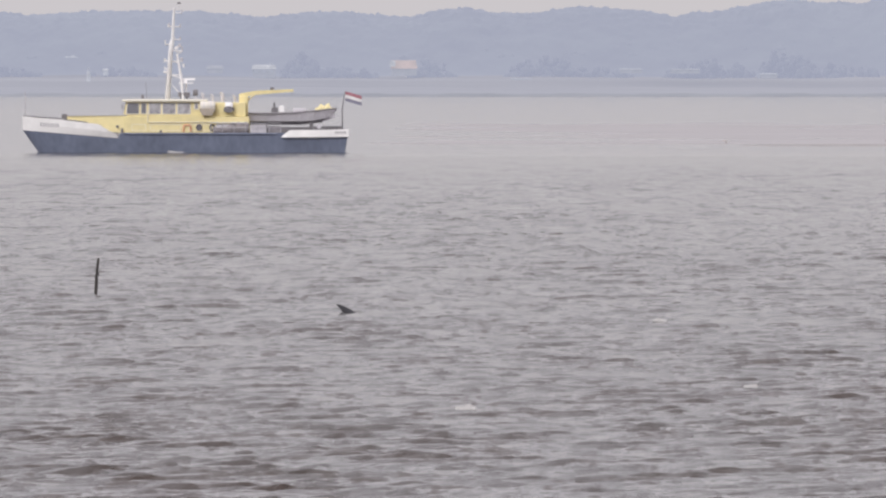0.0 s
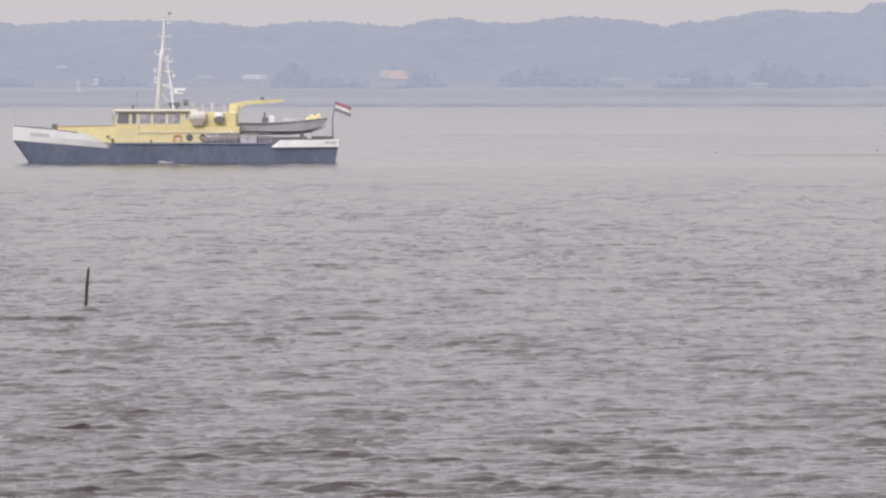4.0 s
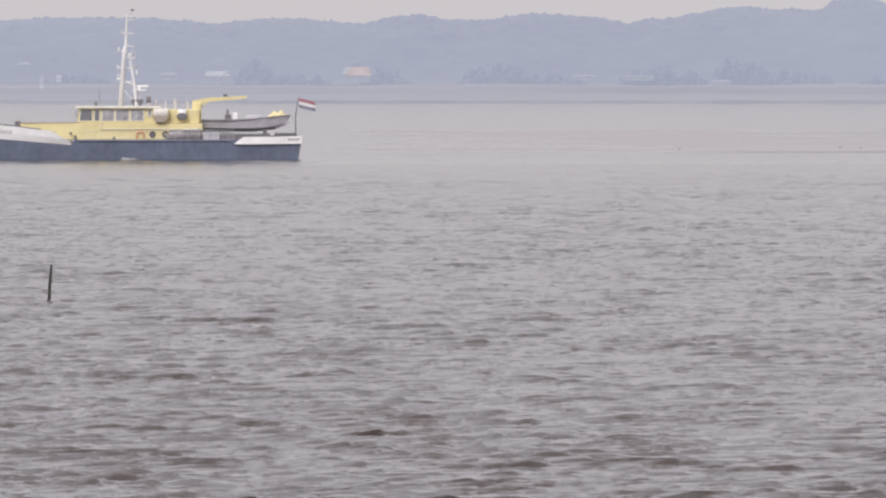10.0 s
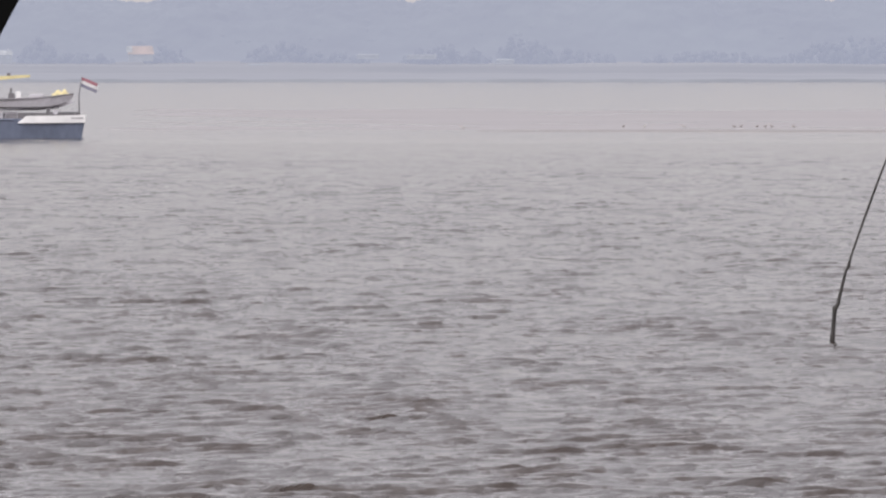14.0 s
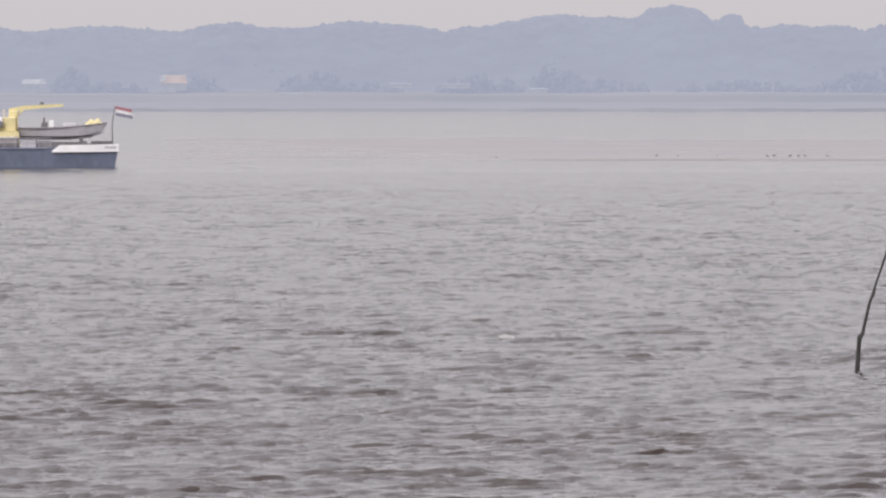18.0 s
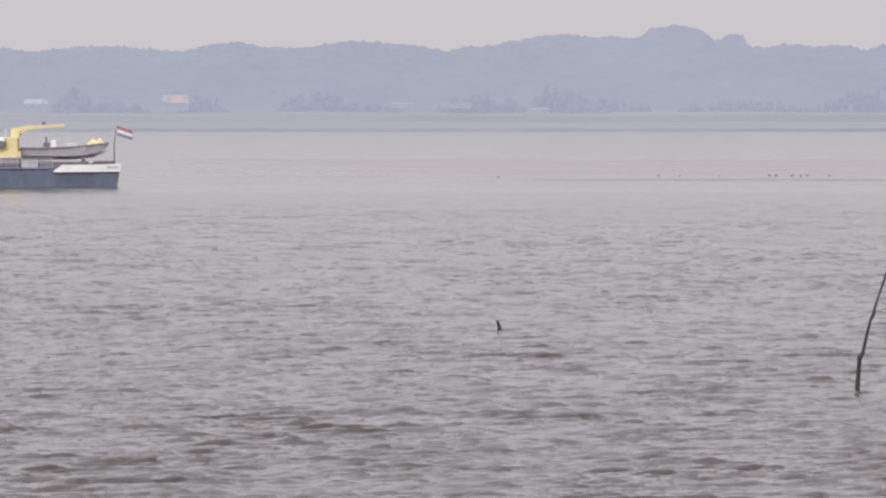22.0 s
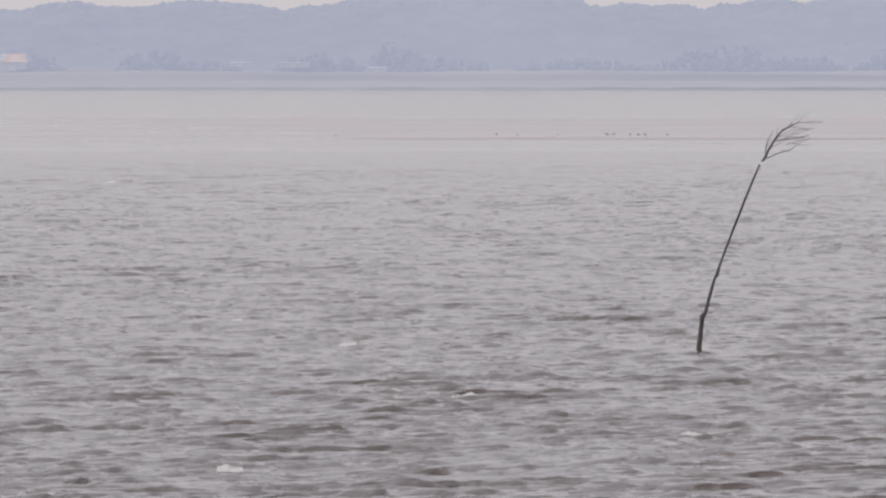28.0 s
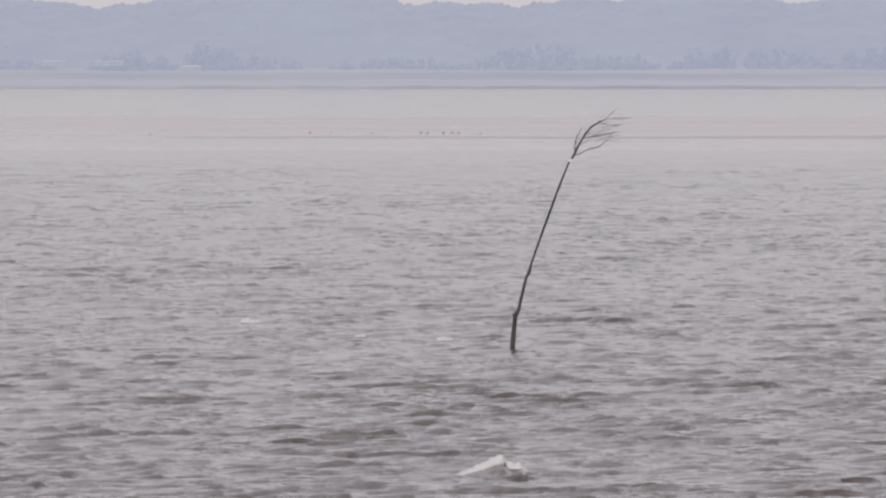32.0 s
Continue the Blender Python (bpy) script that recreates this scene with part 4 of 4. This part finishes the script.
        rr.append([(x, -w, low), (x, -0.8 * w, low + 0.45 * (top - low)), (x - 0.03, -0.3 * w, low + 0.9 * (top - low)), (x, 0, top), (x + 0.03, 0.4 * w, low + 0.85 * (top - low)), (x, w, low)])
    part("bow_cover", loft(rr), M_YELLOW, boat, "crumpled yellow cover", True)
    con = part("console", boxes((19.25, 19.75, -0.35, 0.35, 2.9, 3.45), bevel=0.05), M_DARK, boat)
    part("console_screen", boxes((19.4, 19.55, -0.3, 0.3, 3.45, 3.85), bevel=0.03), M_DARK, con)
    part("seat", boxes((19.85, 20.25, -0.3, 0.3, 2.9, 3.6), bevel=0.06), M_WHITE, boat)
    part("engine_cover", boxes((20.9, 22.0, -0.4, 0.4, 2.9, 3.4), bevel=0.08), M_GREY, boat)
    return ship


def build_flag(ship):
    """Red, white and blue cloth in five rigid strips, each hung on the one before."""
    flag = part("flag", bar([(0, 0, -1.0), (0, 0, 0.02)], 0.02, 6), M_GREY, ship, "red, white and blue striped flag flying from the staff")
    flag.matrix_basis = pose(24.95, 0, 4.72)
    strips = []
    for k in range(5):
        z = -0.075 * k
        top = flag
        for j, m in enumerate((M_RED, M_CLOTH_WHITE, M_BLUE)):
            a, b = -0.25 * j, -0.25 * (j + 1)
            strip = part("stripe", loft([[(0.255 * k, 0.05 * math.sin(k * 1.3), z + b), (0.255 * k, 0.05 * math.sin(k * 1.3) + 0.012, z + b), (0.255 * k, 0.05 * math.sin(k * 1.3) + 0.012, z + a), (0.255 * k, 0.05 * math.sin(k * 1.3), z + a)],
                                         [(0.255 * (k + 1), 0.05 * math.sin((k + 1) * 1.3), z - 0.075 + b), (0.255 * (k + 1), 0.05 * math.sin((k + 1) * 1.3) + 0.012, z - 0.075 + b), (0.255 * (k + 1), 0.05 * math.sin((k + 1) * 1.3) + 0.012, z - 0.075 + a), (0.255 * (k + 1), 0.05 * math.sin((k + 1) * 1.3), z - 0.075 + a)]]), m, flag)
            strips.append((strip, k, j))
    return flag, strips


SHIP = build_ship()
FLAG, STRIPES = build_flag(SHIP)


# ---- the telescope through which one looks ----
def build_telescope():
    """A spotting scope on a tripod; the origin lies at the eye, the barrel points along +y."""
    ob = thing("telescope", "black rubber-armoured spotting telescope on a tripod on the dike", "telescope")
    inner, outer = 0.0126, 0.020
    rings = []
    for y, a in ((0.30, inner), (0.30, outer), (0.33, outer), (0.46, 0.034), (0.60, 0.034), (0.60, 0.031), (0.46, 0.0315), (0.33, 0.018), (0.312, 0.0145), (0.30, inner)):
        rings.append([(a * math.cos(k * math.pi / 48), y, a * math.sin(k * math.pi / 48)) for k in range(96)])
    part("barrel", loft(rings, caps=False), M_MATT_BLACK, ob, smooth=False)
    part("mount", boxes((-0.018, 0.018, 0.44, 0.56, -0.085, -0.0335), bevel=0.004), M_MATT_BLACK, ob)
    part("centre_column", bar([(0, 0.5, -0.08), (0, 0.5, -0.45)], 0.015, 12), M_MATT_BLACK, ob)
    for k in range(3):
        a = radians(90 + 120 * k)
        part("tripod_leg", bar([(0.02 * math.cos(a), 0.5 + 0.02 * math.sin(a), -0.25), (0.42 * math.cos(a), 0.5 + 0.42 * math.sin(a), -1.72)], [0.015, 0.01]), M_MATT_BLACK, ob)
    return ob


TELESCOPE = build_telescope()


# ---- the dolphin ----
def build_dolphin():
    """Head towards +x; the origin lies on the back, under the fin."""
    ob = thing("dolphin", "dark grey dolphin surfacing with its tall hooked fin", "dolphin")
    rings = []
    for x, r, z in ((-1.55, 0.03, -0.42), (-1.3, 0.06, -0.38), (-0.9, 0.13, -0.31), (-0.4, 0.22, -0.25), (0.1, 0.27, -0.26), (0.55, 0.25, -0.29), (0.85, 0.19, -0.36), (0.98, 0.12, -0.42), (1.05, 0.06, -0.46), (1.22, 0.04, -0.48), (1.25, 0.01, -0.48)):
        rings.append([(x, 0.85 * r * math.cos(a), z + r * math.sin(a)) for a in (k * math.pi / 8 for k in range(16))])
    part("body", loft(rings), M_SKIN, ob, smooth=True)
    prof = ((0.30, 0.0), (0.16, 0.09), (0.02, 0.20), (-0.12, 0.29), (-0.22, 0.335), (-0.265, 0.33), (-0.21, 0.27), (-0.16, 0.19), (-0.13, 0.10), (-0.14, 0.03), (-0.17, -0.05), (0.30, -0.06))
    rings = [[(x, y, z) for x, z in (prof if abs(y) < 0.03 else [(-0.02 + (px + 0.02) * 0.55, pz * 0.9 - 0.02) for px, pz in prof])] for y in (-0.035, -0.018, 0.018, 0.035)]
    part("dorsal_fin", loft(rings), M_SKIN, ob, smooth=False)
    for s in (-1, 1):
        part("fluke", loft([[(-1.42, 0, -0.40), (-1.62, 0, -0.40), (-1.52, 0, -0.43)], [(-1.62, s * 0.22, -0.40), (-1.75, s * 0.22, -0.40), (-1.68, s * 0.22, -0.42)], [(-1.80, s * 0.36, -0.40), (-1.83, s * 0.36, -0.40), (-1.815, s * 0.36, -0.41)]]), M_SKIN, ob)
        part("flipper", loft([[(0.62, s * 0.15, -0.42), (0.42, s * 0.15, -0.42), (0.52, s * 0.15, -0.46)], [(0.40, s * 0.34, -0.52), (0.30, s * 0.34, -0.52), (0.35, s * 0.34, -0.55)]]), M_SKIN, ob)
    return ob


DOLPHIN = build_dolphin()


# ---- foam ----
def foam_mesh(seed, lean):
    """A broken crest of white water, one metre wide: ragged ridges that run down into the wave."""
    rng = np.random.default_rng(seed)
    nx, ny = 41, 13
    Y, X = np.meshgrid(np.linspace(-0.5, 0.5, ny), np.linspace(-0.55, 0.55, nx), indexing="ij")
    Z = np.full_like(X, -0.10)
    for top in (0.17, 0.11, 0.07):
        c, d = rng.normal(lean * 0.2, 0.16), rng.normal(0, 0.15)
        wl_, wr = rng.uniform(0.15, 0.42), rng.uniform(0.07, 0.25)
        u = (X - c - 0.3 * lean * Y) / np.where(X - c - 0.3 * lean * Y < 0, wl_, wr)
        Z = np.maximum(Z, top * np.exp(-np.abs(u) ** 1.4) * np.exp(-((Y - d) / 0.3) ** 2) - 0.05)
    for i in range(ny):
        for k in range(nx):
            v = Vector((X[i, k] * 11 + seed * 3, Y[i, k] * 5, 0))
            Z[i, k] += 0.07 * noise.noise(v) + 0.05 * noise.noise(v * 2.3)
    Z[0], Z[-1], Z[:, 0], Z[:, -1] = -0.2, -0.2, -0.2, -0.2
    return grid_mesh("whitecap", X, Y, Z, M_FOAM)


FOAM_MESHES = [foam_mesh(s, n) for s, n in ((1, 0.3), (2, -0.4), (3, 0.6), (4, 0.1), (5, -0.2), (6, 0.5))]
# seconds at which it is full, x, y, width
CAPS_A = [(0, 0.4, 224, 0.40), (0, 5.2, 304, 0.35), (0, 5.8, 239, 0.28), (0.5, 1.3, 228, 0.61), (0.5, 8.2, 282, 0.75), (1, 2.2, 224, 0.40),
          (1, -6.5, 319, 0.48), (1, 2.9, 207, 0.28), (1.5, -0.4, 331, 0.44), (1.5, 0.3, 245, 0.39), (1.5, -4.8, 322, 0.37), (2, 7.8, 313, 0.50),
          (2, -3.9, 319, 0.43), (3.2, 4.4, 229, 0.37), (3.2, 2.9, 213, 0.25), (5.5, 0.4, 328, 0.53), (6, 7.0, 294, 0.52), (6, 8.3, 299, 0.35),
          (6, -10.8, 526, 0.33), (6, 8.1, 361, 0.32)]
CAPS_B = [(6.5, 6.0, 207, 0.55), (7, 5.5, 485, 0.56), (8.5, -6.9, 240, 0.43), (9, -5.5, 230, 0.82), (9, 5.2, 318, 0.57), (9, -6.8, 395, 0.63),
          (9, -6.0, 545, 0.39), (9, 9.3, 288, 0.51), (10.5, -4.9, 292, 0.52), (11, -3.5, 290, 0.47), (11.5, 3.1, 314, 0.56), (12, 0.4, 295, 0.45),
          (12.5, 6.5, 260, 0.46), (12.5, -1.7, 343, 0.31), (13, 13.2, 547, 0.34), (13, 15.2, 828, 0.37), (15.5, 4.5, 298, 0.4), (15.5, 14.3, 298, 0.53),
          (16, 16.7, 311, 0.83), (16, 6.1, 293, 0.34)]
CAPS_C = [(16.5, -0.1, 287, 0.51), (16.5, 7.1, 294, 0.45), (17, 1.1, 202, 0.45), (18, 7.0, 302, 0.4), (18.5, 4.8, 199, 0.4), (19, 9.4, 290, 0.39),
          (19, 13.2, 449, 0.28), (19, 3.4, 191, 0.32), (19.5, 11.1, 299, 0.8), (19.5, 12.5, 605, 0.48), (20, 12.1, 297, 0.79), (20, 0.4, 326, 0.38),
          (21, 5.9, 285, 0.38), (21, 13.7, 285, 0.51), (22.5, 7.7, 217, 0.58), (23, 11.8, 427, 0.69), (23, 4.2, 334, 0.39), (23, 8.4, 210, 0.65),
          (25, 6.6, 798, 0.57), (25, 1.2, 207, 0.28)]
CAPS_D = [(27.5, 2.2, 659, 0.7), (27.5, 9.5, 204, 0.36), (28, 6.3, 270, 0.41), (28, 2.6, 186, 0.41), (28, 17.8, 584, 0.42), (28, 4.3, 296, 0.24),
          (28.4, 8.0, 228, 0.61), (29.2, 10.0, 284, 0.56), (30, 12.4, 266, 0.4), (30, 6.0, 196, 0.23), (30, 30.2, 446, 0.48), (30, 8.7, 423, 0.49),
          (30.4, 14.9, 330, 0.5), (30.8, 15.9, 334, 0.51), (31.2, 11.4, 232, 0.45), (32, 8.9, 294, 0.47), (32, 12.5, 274, 0.37), (32, 10.8, 277, 0.25)]


def build_whitecaps():
    made = []
    for i, (t, x, y, w) in enumerate(CAPS_A + CAPS_B + CAPS_C + CAPS_D):
        ob = new("whitecap", FOAM_MESHES[i % len(FOAM_MESHES)])
        tall = 0.95
        w *= 0.85 if y < 380 else 1.2
        ob.scale = (w * 1.02, w * 1.3, w * tall)
        tagged(ob, "small white breaking crest on the grey water", "whitecap", "breaking crests on the channel")
        made.append((ob, t, x, y))
    return made


def build_breaker():
    """A larger wave that topples: foam runs down its long back, a lick of it over the front."""
    rng = np.random.default_rng(4)
    ob = thing("breaker", "toppling wave with a white foaming crest", "whitecap")
    shape = lambda x: np.interp(x, (-0.75, -0.6, -0.2, 0.12, 0.2, 0.3, 0.38, 0.55, 0.7), (-0.12, 0.0, 0.15, 0.30, 0.19, 0.17, 0.19, 0.02, -0.12))
    Y, X = np.meshgrid(np.linspace(-3.2, 0.9, 41), np.linspace(-0.75, 0.7, 60), indexing="ij")
    Z = 0.75 * (shape(X) + 0.12) * np.exp(-np.where(Y < 0, Y / 1.5, Y / 0.5) ** 2) - 0.13
    part_of = new("wave_back", grid_mesh("wave_back", X, Y, Z, M_WATER_NEAR))
    part_of.parent = ob
    V, X = np.meshgrid(np.linspace(0, 1, 25), np.linspace(-0.68, 0.6, 120), indexing="ij")
    ragged = 0.5 * np.sin(X * 29 + 5 * V) + 0.45 * np.sin(X * 61 + 2 - 9 * V) + 0.55 * rng.standard_normal(X.shape)
    body = np.clip(1 - np.abs(X - 0.08) / np.where(X < 0.08, 0.75, 0.55), 0, 1) ** 0.8
    Y = -0.34 + 0.55 * V
    front = np.clip(1 - V / 0.35, 0, 1)
    Z = shape(X) - 0.03 + 0.03 * body - front * (0.04 + 0.13 * body) * (1 + 0.45 * ragged) + 0.016 * ragged - 0.5 * np.clip(V - 0.5, 0, 1)
    foam = new("foam", grid_mesh("foam", X, Y, Z, M_FOAM))
    foam.parent = ob
    return ob


def build_splash():
    """White water thrown up behind the dolphin's fin."""
    rng = random.Random(9)
    ob = thing("splash", "white spray thrown up behind the dolphin's fin", "splash")
    for k in range(9):
        bm = bmesh.new()
        x = -0.05 - 0.055 * k
        h = 0.16 * math.exp(-((k - 2.5) / 3.0) ** 2)
        for _ in range(4):
            bmesh.ops.create_icosphere(bm, subdivisions=2, radius=1, matrix=Matrix.Translation((x + rng.uniform(-0.03, 0.03), rng.uniform(-0.1, 0.1), h * rng.uniform(0.2, 1.3))) @ Matrix.Diagonal((0.045, 0.06, 0.035 + h * 0.35, 1)))
        for v in bm.verts:
            v.co += 0.02 * noise.noise_vector(v.co * 14)
        part("spray", bm, M_FOAM, ob, smooth=True)
    return ob


CAPS = build_whitecaps()
SPLASH = build_splash()
BREAKER = build_breaker()


# ---- what moves ----
def motions():
    for ob, drift in WAVES:
        walk(ob, wave_rows(drift))
    for ob, t, x, y in CAPS:
        sx, sy, sz = ob.scale
        span = ((-1.2, -0.6), (-0.7, -0.25), (-0.35, 0.04), (0.0, 0.07), (0.45, 0.05), (0.9, -0.12), (1.4, -0.6))
        speed = 1.5
        place = lambda dt, z: pose(x + speed * dt, y - 0.4 * dt, z)
        rows = [(t + dt, place(dt, z)) for dt, z in span if 0.02 < t + dt < 31.98]
        begin = min(max(-t, -2.2), 0)
        end = max(min(32 - t, 1.4), 0)
        height = lambda dt: np.interp(dt, [a for a, _ in span], [b for _, b in span])
        walk(ob, [(0, place(begin, height(begin)))] + rows + [(32, place(end, height(end)))])
    walk(BREAKER, [(0, pose(4.0, 189, -0.9)), (29.6, pose(3.6, 186, -0.9)), (30.3, pose(5.2, 185.4, -0.45)), (30.7, pose(6.15, 185.0, -0.10)), (31.0, pose(6.74, 184.7, -0.02)), (31.3, pose(7.49, 184.3, -0.02)), (31.5, pose(7.94, 184.2, -0.02)), (32, pose(9.1, 184, 0.0))])
    # seconds, x, y, height of the back, nose down, heading
    swim = [(0, -2.36, 316, -0.13, -8, 0), (0.1, -2.17, 316, -0.06, -5, 0), (0.2, -2.02, 316, 0.0, -2, 0), (0.3, -1.85, 316, 0.06, 0, 0), (0.4, -1.66, 316, 0.06, 3, 0), (0.5, -1.5, 316, 0.04, 6, 0), (0.6, -1.33, 316, 0.0, 9, 0),
            (0.7, -1.16, 316, -0.05, 12, 0), (0.8, -1.0, 316, -0.1, 15, 0), (0.9, -0.86, 316, -0.15, 18, 0), (1.0, -0.72, 316, -0.19, 20, 0), (1.1, -0.6, 316, -0.32, 22, 0), (1.3, -0.3, 316, -0.7, 24, 0), (2.5, 1.2, 317, -1.6, 0, 5),
            (6, 3.5, 319, -1.6, 0, 10), (9.6, 5.2, 323, -1.2, 0, 10), (10.2, 5.6, 324.5, -0.5, -12, 12), (10.4, 5.75, 325, -0.31, -10, 15), (10.5, 5.85, 325, -0.2, -7, 18), (10.6, 5.93, 325, -0.13, -3, 22), (10.7, 6.0, 325, -0.06, 0, 30), (10.8, 6.08, 325, -0.04, 4, 40),
            (10.9, 6.12, 325.2, -0.07, 6, 66), (11.0, 6.15, 325.4, -0.11, 9, 76), (11.1, 6.17, 325.6, -0.14, 12, 79), (11.2, 6.19, 325.8, -0.18, 15, 80), (11.3, 6.2, 326, -0.34, 18, 75), (11.5, 6.22, 326.3, -0.76, 18, 75), (13, 6.3, 328, -1.68, 0, 60),
            (20.5, 6.4, 336, -1.28, 0, 40), (21.1, 6.65, 337.6, -0.58, -10, 50), (21.3, 6.8, 338, -0.32, -6, 55), (21.4, 6.87, 338, -0.24, -4, 60), (21.5, 7, 338.2, -0.18, -2, 62), (21.6, 7.13, 338.4, -0.13, 0, 64), (21.8, 7.38, 338.7, -0.08, 3, 66),
            (22.0, 7.62, 339, -0.11, 6, 66), (22.1, 7.73, 339, -0.13, 9, 66), (22.2, 7.83, 339, -0.18, 12, 66), (22.3, 7.93, 339, -0.23, 15, 66), (22.4, 8.02, 338, -0.27, 18, 66), (22.5, 8.1, 337, -0.36, 20, 66), (22.8, 8.3, 337, -0.78, 20, 60), (24, 9, 338, -1.68, 0, 50), (32, 13.8, 345, -1.6, 0, 40)]
    walk(DOLPHIN, [(t, pose(x, y, z + 0.05, 0, dive, turn)) for t, x, y, z, dive, turn in swim])
    walk(SPLASH, [(0, pose(-2.3, 316, -0.5)), (0.15, pose(-2.05, 316, -0.25)), (0.3, pose(-1.9, 316, 0.0)), (0.4, pose(-1.75, 316, 0.06)), (0.55, pose(-1.62, 316, 0.06)), (0.7, pose(-1.5, 316, -0.03)), (0.85, pose(-1.4, 316, -0.22)), (1.2, pose(-1.3, 316, -0.7)), (32, pose(-1.3, 316, -0.9))])
    # the sapling rocks in wind and current: seconds, shift, lean in degrees
    rock = ((0, 0, 0), (6, 0, 1), (11, 0.12, 0), (13.5, 0.18, 0), (15.5, -0.10, -0.9), (16, -0.07, -0.4), (17, -0.14, -0.5), (18, -0.04, -0.5), (19, -0.12, 0), (20, -0.12, 0), (22, -0.08, -0.5), (22.5, 0.03, -0.6), (23, 0.2, 0.6), (23.5, 0.2, -0.2),
            (24, 0.13, -1.7), (24.5, 0.12, -3.6), (25, 0.2, -0.4), (25.5, 0.2, 2.0), (26.5, 0.1, 1.0), (27.5, 0, 0.9), (28, 0, 1.4), (28.5, 0, 0.9), (29, 0, 0.2), (29.5, 0, -0.4), (30, 0, -1.3), (30.5, 0, -1.7), (31, 0, 1.3),
            (31.5, 0, 1.3), (32, 0, 0.1))
    walk(SAPLING, [(t, pose(WITHY[0] + d, WITHY[1], 0, 0, lean, 0)) for t, d, lean in rock])
    # the eye wanders a little off the telescope's axis
    slips = ((0, 0, 0), (12.7, 0, 0), (12.9, 0.4, -0.23), (13.0, 0.99, -0.57), (13.2, 0.99, -0.57), (13.5, 1.0, -0.58), (14.2, 0.6, -0.35), (15.0, 0, 0), (32, 0, 0))
    rows = []
    for t, turn, tilt in PATH:
        a = [np.interp(t, [p[0] for p in slips], [p[i] for p in slips]) for i in (1, 2)]
        rows.append((t, pose(0, 0, EYE_Z, tilt, 0, turn) @ pose(a[0] * 0.001, 0, a[1] * 0.001)))
    walk(TELESCOPE, rows)
    # the flag flaps about its staff
    rows = []
    for k in range(81):
        t = 0.4 * k
        rows.append((t, pose(24.95, 0, 4.72, 0, 6 * math.sin(t * 2.3) + 3 * math.sin(t * 5.1), -8 + 16 * math.sin(t * 1.9 + 0.6) + 8 * math.sin(t * 4.3))))
    walk(FLAG, rows)


motions()
